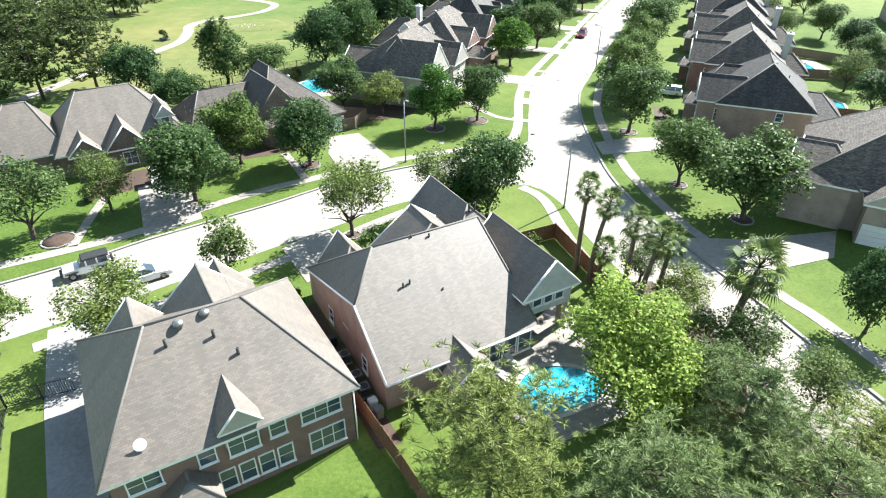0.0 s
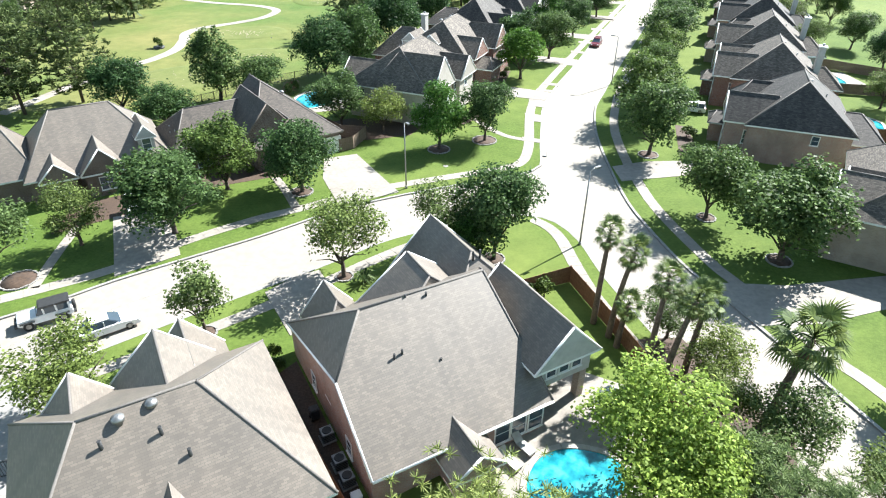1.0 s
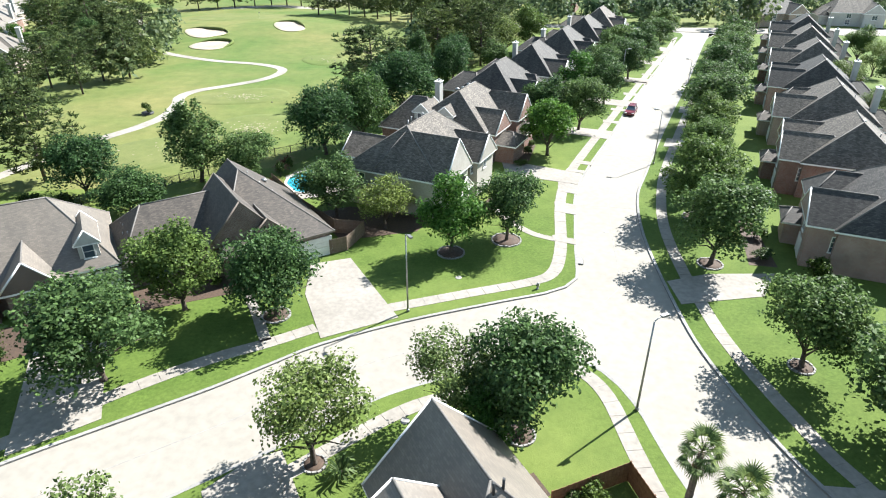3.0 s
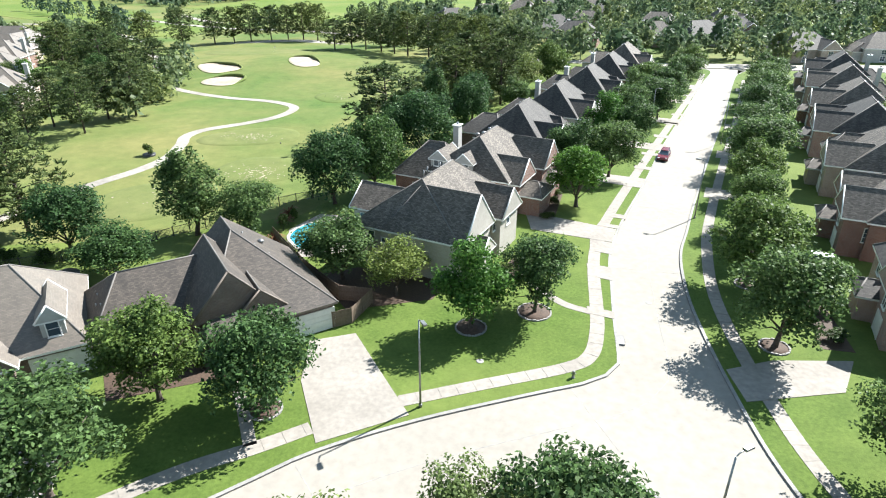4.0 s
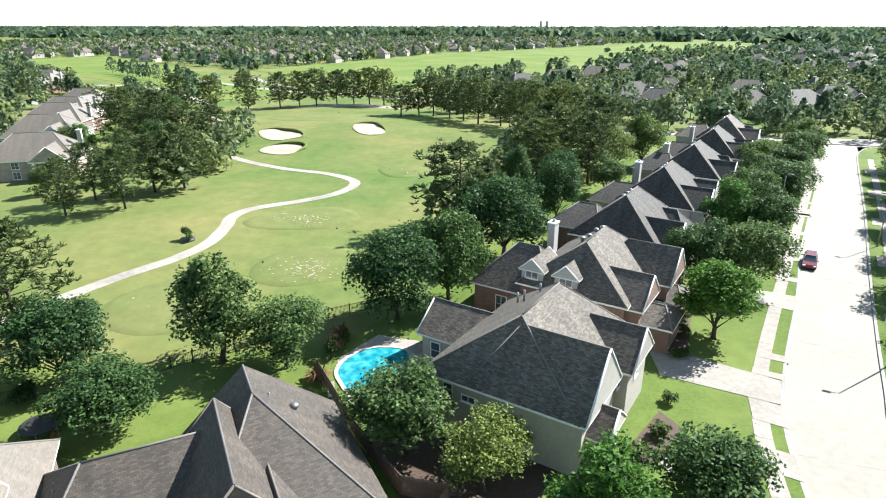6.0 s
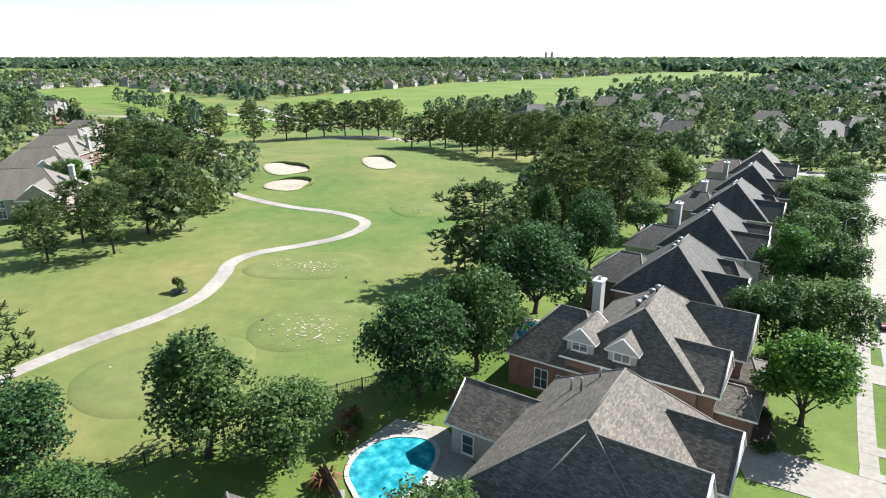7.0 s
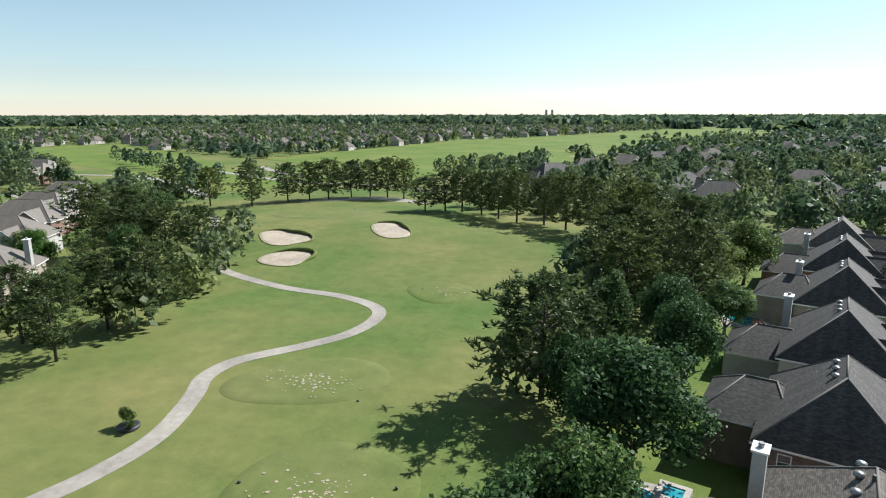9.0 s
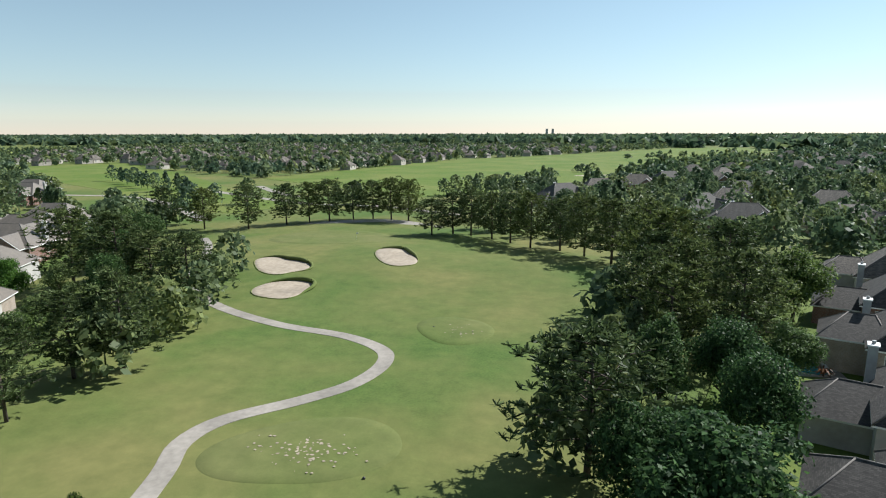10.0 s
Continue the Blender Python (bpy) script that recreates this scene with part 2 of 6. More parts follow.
def add_tube(bm, pts, radii, seg=6, mi=0, cap=True):
    """A tapered tube along points."""
    rings = []
    for i, p in enumerate(pts):
        p = Vector(p)
        d = (Vector(pts[min(i + 1, len(pts) - 1)]) - Vector(pts[max(i - 1, 0)])).normalized()
        a = d.orthogonal().normalized() if abs(d.z) < 0.95 else Vector((1, 0, 0))
        a = (a - d * a.dot(d)).normalized()
        b = d.cross(a)
        rings.append([bm.verts.new(p + (a * math.cos(q) + b * math.sin(q)) * radii[i]) for q in [2 * math.pi * k / seg for k in range(seg)]])
    for r, s in zip(rings, rings[1:]):
        for k in range(seg):
            f = bm.faces.new((r[k], r[(k + 1) % seg], s[(k + 1) % seg], s[k]))
            f.material_index, f.smooth = mi, True
    if cap:
        for r in (rings[0][::-1], rings[-1]):
            bm.faces.new(r).material_index = mi
    return bm


def tube(*a, **k):
    return add_tube(bmesh.new(), *a, **k)


def add_slab(bm, pts, z0, z1, mi=0):
    """An upright prism on a plan outline, counter-clockwise."""
    area = sum(a[0] * b[1] - b[0] * a[1] for a, b in zip(pts, pts[1:] + pts[:1]))
    if area < 0:
        pts = pts[::-1]
    lo = [bm.verts.new((x, y, z0)) for x, y in pts]
    hi = [bm.verts.new((x, y, z1)) for x, y in pts]
    n = len(pts)
    for k in range(n):
        bm.faces.new((lo[k], lo[(k + 1) % n], hi[(k + 1) % n], hi[k])).material_index = mi
    top = bm.faces.new(hi)
    top.material_index = mi
    bmesh.ops.triangulate(bm, faces=[top])


def slab(pts, z0, z1):
    bm = bmesh.new()
    add_slab(bm, list(pts), z0, z1)
    return bm


def smooth_line(pts, step=1.5):
    """A rounded line through plan points."""
    P = [Vector((*p, 0)) for p in pts]
    P = [P[0] * 2 - P[1]] + P + [P[-1] * 2 - P[-2]]
    out = []
    for i in range(1, len(P) - 2):
        a, b, c, d = P[i - 1:i + 3]
        n = max(1, int((c - b).length / step))
        for k in range(n):
            t = k / n
            q = 0.5 * (2 * b + (c - a) * t + (2 * a - 5 * b + 4 * c - d) * t * t + (3 * b - a - 3 * c + d) * t ** 3)
            out.append((q.x, q.y))
    out.append(tuple(pts[-1]))
    return out


def offset_line(pts, d):
    """The line moved d metres to its left."""
    out = []
    for i, p in enumerate(pts):
        a, b = Vector(pts[max(i - 1, 0)]), Vector(pts[min(i + 1, len(pts) - 1)])
        t = (b - a).normalized()
        out.append((p[0] - t.y * d, p[1] + t.x * d))
    return out


def strip(pts, d0, d1, z0, z1, zf=None):
    """A solid band along a line, between two offsets to its left."""
    bm = bmesh.new()
    A, B = offset_line(pts, d0), offset_line(pts, d1)
    rows = []
    for (ax, ay), (bx, by) in zip(A, B):
        za, zb = (zf(ax, ay), zf(bx, by)) if zf else (0, 0)
        rows.append([bm.verts.new(c) for c in ((ax, ay, z0 + za), (bx, by, z0 + zb), (bx, by, z1 + zb), (ax, ay, z1 + za))])
    for r, s in zip(rows, rows[1:]):
        for k in range(4):
            bm.faces.new((r[k], s[k], s[(k + 1) % 4], r[(k + 1) % 4]))
    bm.faces.new(rows[0])
    bm.faces.new(rows[-1][::-1])
    bmesh.ops.recalc_face_normals(bm, faces=bm.faces)
    return bm

# ---- the setting: ground, streets, lawns ----
BUMPS = [(-84, 246, 1.6, 34), (-60, 244, 1.0, 20), (-24, 236, 1.3, 22), (-110, 235, 0.8, 25), (-70, 150, 0.5, 25), (-95, 170, 0.6, 25), (-35, 170, 0.4, 20)]


def inside(x, y, poly):
    c = False
    for (ax, ay), (bx, by) in zip(poly, poly[1:] + poly[:1]):
        if (ay > y) != (by > y) and x < (bx - ax) * (y - ay) / (by - ay) + ax:
            c = not c
    return c


def land(x, y):
    """Height of the golf course's ground."""
    z = 0.0
    for bx, by, h, r in BUMPS:
        z += h * math.exp(-((x - bx) ** 2 + (y - by) ** 2) / (r * r))
    return z


# kerb lines of the two streets
NORTH_KERB = smooth_line([(-110, 2), (-75, 24), (-48, 41.5), (-36, 49.6), (-30.8, 54), (-23.2, 59.5), (-19.6, 62.1), (-15.6, 65.4), (-12, 68.3), (-4.8, 72.2),
                          (4.3, 76), (8.7, 77.7), (10.9, 79.0), (12.3, 80.8), (13.2, 88), (14.2, 95.2), (15.5, 103.6), (18.9, 114), (26, 131.5), (34.2, 153),
                          (48, 186), (62, 220), (71, 241), (69, 247), (62, 250), (48, 252)])
SOUTH_KERB = smooth_line([(-110, -10), (-75, 12), (-48, 30), (-33, 40), (-25.2, 46.1), (-19.6, 50.6), (-12.1, 56.4), (-5.3, 62), (3.2, 65.8), (9, 67.3), (12.2, 65.7),
                          (14.0, 62), (14.7, 58.5), (15.3, 55.4), (16.8, 50), (18.9, 43), (21, 36), (27, 18), (35, -6), (45, -40)])
EAST_KERB = smooth_line([(56, -40), (45.5, -8), (37, 18), (30.7, 37), (28.6, 43.5), (25.8, 51.5), (24, 56.3), (22.8, 60.9), (21.5, 68.5), (21.2, 75.1), (21.4, 85),
                         (22.1, 93.9), (24, 103.5), (26.9, 111.2), (31.3, 122.6), (39.5, 143), (53.9, 178), (73, 226), (79, 238), (84, 243), (96, 244), (250, 236)])
GOLF_EDGE = [(24, 250), (10, 215), (-3, 178), (-13, 150), (-20, 126), (-26, 113), (-45, 103), (-75, 98), (-125, 92)]

XS = np.concatenate([np.linspace(-4700, -400, 14)[:-1], np.linspace(-400, -150, 14)[:-1], np.linspace(-150, 120, 91)[:-1], np.linspace(120, 500, 12)[:-1], np.linspace(500, 4700, 14)])
YS = np.concatenate([np.linspace(-4700, -120, 8)[:-1], np.linspace(-120, 90, 22)[:-1], np.linspace(90, 330, 81)[:-1], np.linspace(330, 600, 12)[:-1], np.linspace(600, 4700, 16)])
gx, gy = np.meshgrid(XS, YS)
gz = np.full(gx.shape, -0.30)
for bx, by, h, r in BUMPS:
    gz += h * np.exp(-((gx - bx) ** 2 + (gy - by) ** 2) / (r * r))
TOWN = [(-300, -600), (600, -600), (600, 244), (48, 262), (44, 252), (22, 248), (8, 213), (-5, 176), (-15, 149), (-22, 125), (-28, 112), (-46, 102), (-62, 94), (-110, 88), (-300, 60)]
low = np.array([inside(x, y, TOWN) for x, y in zip(gx.ravel(), gy.ravel())]).reshape(gx.shape)
gz[~low] += 0.28
gz[low] -= 0.3
gv = np.stack([gx.ravel(), gy.ravel(), gz.ravel()], 1)
W = len(XS)
gf = [(j * W + i, j * W + i + 1, (j + 1) * W + i + 1, (j + 1) * W + i) for j in range(len(YS) - 1) for i in range(W - 1)]
gme = bpy.data.meshes.new("ground")
gme.from_pydata(gv.tolist(), [], gf)
gme.materials.append(GOLF)
for f in gme.polygons:
    f.use_smooth = True
tagged(new("ground", gme), "golf course and open land with mown yellow-green grass", "ground", kind="structure")


def setting(name, bm, mat, label, category):
    return tagged(part(name, bm, mat), label, category, kind="structure")


setting("road", slab([(-130, -45), (260, -45), (260, 260), (60, 258), (28, 246), (14, 212), (1, 175), (-9, 148), (-16, 124), (-22, 109), (-45, 98), (-60, 87), (-130, 60)], -0.25, -0.13), CONCRETE,
        "sun-bleached pale concrete residential street", "road")
setting("lawn_north", slab(NORTH_KERB + GOLF_EDGE, -0.5, 0.0), LAWN, "mown green front lawns beside the street", "lawn")
setting("lawn_south", slab(SOUTH_KERB + [(-110, -40)], -0.5, 0.0), LAWN, "mown green lawns round the corner house", "lawn")
setting("lawn_east", slab(EAST_KERB + [(250, -40)], -0.5, 0.0), LAWN, "mown green lawns along the side street", "lawn")
for nm, ln, d in (("kerb_north", NORTH_KERB, 1), ("kerb_south", SOUTH_KERB, -1), ("kerb_east", EAST_KERB, -1)):
    setting(nm, strip(ln, -0.16 * d, 0.14 * d, -0.4, 0.015), CURB, "grey concrete kerb with stained edge", "kerb")


def pavement(name, pts, half=0.65, z=0.03, mat=WALK, label="pale concrete pavement through the lawn"):
    """Concrete slabs with open joints along a line."""
    line = smooth_line(pts, 0.5)
    root = setting(name, strip(line, -half + 0.02, half - 0.02, -0.1, z - 0.02), CURB, label, "pavement")
    run, k0, n = 0.0, 0, 0
    for k in range(1, len(line)):
        run += math.dist(line[k], line[k - 1])
        if run >= 1.5 or k == len(line) - 1:
            seg = line[k0:k + 1]
            if len(seg) > 1:
                a, b = Vector(seg[0]), Vector(seg[-1])
                t = (b - a).normalized() * 0.015
                seg = [tuple(a + t)] + seg[1:-1] + [tuple(b - t)]
                part("slab", strip(seg, -half, half, -0.05, z), mat, root)
            run, k0 = 0.0, k


PAVE_NORTH = [(-6.6, 74.2), (0, 76.8), (7.6, 79.8), (10.0, 81.9), (11.2, 86), (11.9, 91), (12.8, 99), (14.2, 106), (17.3, 115.5), (29, 144), (45, 182), (59, 215), (67, 236)]
pavement("pavement_1", PAVE_NORTH, 0.7)
pavement("pavement_2", [(-62, 37), (-48, 46), (-37.5, 52), (-31.6, 56), (-27, 60.8), (-21, 65.6), (-16.6, 68.2), (-13, 70.6)], 0.7)
pavement("pavement_3", [(48, -8), (39.6, 20), (33.2, 39.5), (31, 44.5), (27.6, 54.2), (26.2, 58.5), (24.2, 68.7), (23.8, 76.5), (24, 85), (24.9, 94), (27, 103), (30.6, 114), (41.5, 141), (56.5, 177), (76, 226)], 0.65)
pavement("pavement_4", [(-33, 37), (-24, 43.6), (-17, 49), (-11, 54), (-7.1, 57.6), (-3.0, 60.8), (2, 63)], 0.65)
pavement("pavement_5", [(9.6, 66.4), (11.2, 64.6), (12.2, 62), (12.9, 57.1), (13.6, 53), (15, 48), (17.2, 41), (20, 32)], 0.65)


def driveway(name, pts, label="pale concrete driveway", mat=WALK):
    return setting(name, slab(pts, -0.12, 0.045), mat, label, "driveway")


driveway("driveway_1", [(-16.3, 52.2), (-12.6, 46.2), (-8.2, 49.4), (-12.0, 55.9), (-14.0, 54.9)])
driveway("driveway_2", [(-12.2, 69.0), (-15.4, 76.2), (-16.3, 82.2), (-12.2, 83.8), (-8.5, 77.5), (-5.6, 72.6)])
driveway("driveway_3", [(-31.2, 54.4), (-36.8, 65.8), (-31.4, 68.2), (-26.4, 58.3)])
driveway("driveway_4", [(16.2, 106.8), (6.2, 110.2), (5.7, 116.6), (17.6, 111.0)])
driveway("driveway_5", [(21.8, 76.2), (30.5, 78.0), (33.5, 82.6), (26.3, 82.2), (21.6, 80.5)])
driveway("driveway_6", [(24.6, 54.6), (32.0, 54.2), (42.4, 56.0), (39.3, 50.8), (32.6, 48.6), (27, 48.2)])
for k in range(5):
    s = 130 + 21 * k
    c = Vector((26, 131.5)).lerp(Vector((62, 220)), (s - 131.5) / 88.5)
    u, v = Vector((0.366, 0.93)), Vector((-0.93, 0.366))
    driveway("driveway_%d" % (7 + k), [tuple(c - u * 2.4), tuple(c - u * 2.0 + v * 10), tuple(c + u * 2.0 + v * 10), tuple(c + u * 2.4)])
    c = c - v * 9.2
    driveway("driveway_%d" % (13 + k), [tuple(c - u * 2.4), tuple(c + u * 2.4), tuple(c + u * 2.0 - v * 9), tuple(c - u * 2.0 - v * 9)])

# concrete links across the verge, and garden paths
NK = [p for p in NORTH_KERB if p[0] > 12]
for k, (y0, y1) in enumerate(((88.2, 89.6), (96.4, 99.6), (103.2, 106.6), (111.2, 112.2), (114.6, 116.0), (137, 138.6), (145.5, 147), (158, 160), (169, 171), (178, 179.4), (200, 202), (210, 212))):
    a, b = [min(NK, key=lambda p: abs(p[1] - q)) for q in (y0, y1)]
    driveway("crossing_%d" % (k + 1), [(a[0] + 0.1, y0), (b[0] + 0.1, y1), (b[0] - 2.6, y1 + 1.0), (a[0] - 2.4, y0 + 1.0)], "short concrete walk across the verge")
pavement("pavement_6", [(11.2, 89.4), (8.4, 91.0), (5.8, 94.6), (4.2, 98)], 0.5)
pavement("pavement_7", [(-17.0, 68.4), (-19.4, 73.0), (-21.4, 76.4)], 0.5)
pavement("pavement_8", [(-37.8, 52.4), (-38.8, 58.0), (-39.6, 63.5)], 0.5)

# golf course: path, tees, bunkers, greens
CART = [(-70, 98), (-66.5, 112), (-62.8, 122.5), (-59.2, 130), (-57.6, 137), (-58.8, 145), (-60.4, 150.5), (-58.8, 156), (-52.4, 162.4), (-48, 168), (-46.2, 175), (-48, 180.8),
        (-55.7, 186), (-68.4, 189.4), (-82, 196), (-92.5, 204.5), (-101, 216), (-108, 232), (-118, 250), (-128, 264)]
cart_line = smooth_line(CART, 1.2)
setting("cart_path", strip(cart_line, -1.15, 1.15, -0.2, 0.03, land), PATH, "winding pale concrete cart path across the golf course", "path")


def blob(cx, cy, rx, ry, rot, seed, n=64, wob=0.07, lobes=()):
    out = []
    for k in range(n):
        a = 2 * math.pi * k / n
        r = 1 + wob * math.sin(2 * a + seed) + wob * 0.7 * math.sin(3 * a + 2.3 * seed)
        for la, ld in lobes:
            r += ld * math.exp(-((math.atan2(math.sin(a - la), math.cos(a - la)) / 0.5) ** 2))
        x, y = rx * r * math.cos(a), ry * r * math.sin(a)
        out.append((cx + x * math.cos(rot) - y * math.sin(rot), cy + x * math.sin(rot) + y * math.cos(rot)))
    return out


def patch(pts, lift, dome=0.0):
    """A thin turf or sand sheet that follows the ground, with a skirt."""
    bm = bmesh.new()
    c = Vector((sum(p[0] for p in pts), sum(p[1] for p in pts))) / len(pts)
    rings = []
    for s in (1.0, 0.97, 0.8, 0.6, 0.4, 0.2):
        rings.append([bm.verts.new((*(c + (Vector(p) - c) * s), land(*(c + (Vector(p) - c) * s)) + (-0.06 if s == 1 else lift + dome * (1 - s * s)))) for p in pts])
    n = len(pts)
    for r, s in zip(rings, rings[1:]):
        for k in range(n):
            bm.faces.new((r[k], r[(k + 1) % n], s[(k + 1) % n], s[k])).smooth = True
    bm.faces.new(rings[-1])
    bmesh.ops.recalc_face_normals(bm, faces=bm.faces)
    return bm


for k, (cx, cy, rx, ry, rot) in enumerate([(-50, 117.5, 9.2, 8.2, 0.5), (-38.5, 132, 8.2, 8.0, 0.3), (-47.5, 152, 9.5, 6.8, 0.45), (-39, 192, 6.2, 7.4, 0.2), (-88, 268, 20, 16, 0.2)]):
    setting("tee_%d" % (k + 1), patch(blob(cx, cy, rx, ry, rot, k), 0.05, 0.12), TEE, "closely mown round practice tee", "tee")
SANDS = [blob(-86.0, 227.2, 5.2, 8.6, 0.72, 1.0, lobes=((-0.6, 0.3), (2.2, 0.15), (0.5, -0.25))), blob(-77.2, 209.6, 5.4, 6.8, 0.25, 2.0, lobes=((0.4, 0.22), (-0.5, -0.12))),
         blob(-61.6, 240.2, 5.0, 9.4, 0.42, 0.3, lobes=((0.3, -0.3), (-0.9, 0.25), (2.2, 0.1)))]
for k, pts in enumerate(SANDS):
    b = setting("bunker_%d" % (k + 1), patch(pts, 0.07, -0.25 / 4), SAND, "pale sand bunker with a raised turf lip", "bunker")
    ring = pts + pts[:1]
    lip = smooth_line(ring, 1.2)
    cx, cy = sum(p[0] for p in pts) / len(pts), sum(p[1] for p in pts) / len(pts)
    away = [max(0.0, (Vector((x - cx, y - cy)).normalized()).dot(Vector((0.5, 0.87)))) for x, y in lip]
    part("turf_lip", tube([(x, y, land(x, y) - 0.02 + 0.5 * q) for (x, y), q in zip(lip, away)], [0.16 + 0.36 * q for q in away], 6, cap=False), TEE, b, "grassy raised edge")
FAR_FAIRWAY = [(-228, 500), (-190, 470), (-149, 440), (-92, 391), (-50, 430), (-9, 500), (60, 660), (150, 860), (330, 1180), (360, 1420), (230, 1420), (20, 1060), (-139, 810), (-203, 594)]
LEFT_FAIRWAY = [(-540, 590), (-400, 480), (-275, 401), (-208, 352), (-150, 320), (-140, 345), (-190, 400), (-300, 520), (-480, 680)]
for k, pts in enumerate((FAR_FAIRWAY, LEFT_FAIRWAY)):
    setting("fairway_%d" % (k + 1), slab(smooth_line(pts + pts[:1], 20)[:-1], -0.4, 0.06), FAIRWAY, "bright sunlit far fairway", "fairway")
GATE_ROAD = smooth_line([(-240, 300), (-160, 262), (-126, 263), (-107, 298), (-92, 309), (-79, 309), (-55, 290), (-29, 270), (5, 262), (48, 256), (75, 251), (140, 246), (250, 242)], 4)
setting("far_road", strip(GATE_ROAD, -3.6, 3.6, -0.3, 0.07), CONCRETE, "pale concrete road behind the golf course", "road")

# ---- houses ----
def roof_bm(x0, x1, y0, y1, z, rise, axis="x", a=None, b=None, t=0.2):
    """A hip or gable roof over a rectangle: a and b are how far the ridge's ends stand in (0 is a gable). Slots: shingles, trim, gable wall."""
    bm = bmesh.new()
    half = (y1 - y0) / 2 if axis == "x" else (x1 - x0) / 2
    a, b = half if a is None else a, half if b is None else b
    if axis == "x":
        ra, rb = (x0 + a, (y0 + y1) / 2), (x1 - b, (y0 + y1) / 2)
        ring = [(x0, y0), (x1, y0), (x1, y1), (x0, y1)]
    else:
        ra, rb = ((x0 + x1) / 2, y0 + a), ((x0 + x1) / 2, y1 - b)
        ring = [(x1, y0), (x1, y1), (x0, y1), (x0, y0)]
    lo = [bm.verts.new((*p, z - t)) for p in ring]
    hi = [bm.verts.new((*p, z)) for p in ring]
    A, B = bm.verts.new((*ra, z + rise)), bm.verts.new((*rb, z + rise))
    for k in range(4):
        bm.faces.new((lo[k], lo[(k + 1) % 4], hi[(k + 1) % 4], hi[k])).material_index = 1
    bm.faces.new(lo[::-1]).material_index = 1
    bm.faces.new((hi[0], hi[1], B, A))
    bm.faces.new((hi[2], hi[3], A, B))
    bm.faces.new((hi[1], hi[2], B)).material_index = 2 if b < 0.05 else 0
    bm.faces.new((hi[3], hi[0], A)).material_index = 2 if a < 0.05 else 0
    bm.normal_update()
    edges = [(Vector((*ra, z + rise)), Vector((*rb, z + rise)))]
    for c, apex, inset in ((ring[0], ra, a), (ring[3], ra, a), (ring[1], rb, b), (ring[2], rb, b)):
        edges.append((Vector((*c, z)), Vector((*apex, z + rise)), inset < 0.05))
    return bm, edges


def cap_bm(edges, w=0.16):
    """Ridge caps along hips and ridges, rake boards along gables."""
    bm = bmesh.new()
    for p, q, *_ in edges:
        if (q - p).length < 0.3:
            continue
        add_tube(bm, [p + Vector((0, 0, -0.02)), q + Vector((0, 0, -0.02))], [w * 0.5, w * 0.5], 5)
    return bm


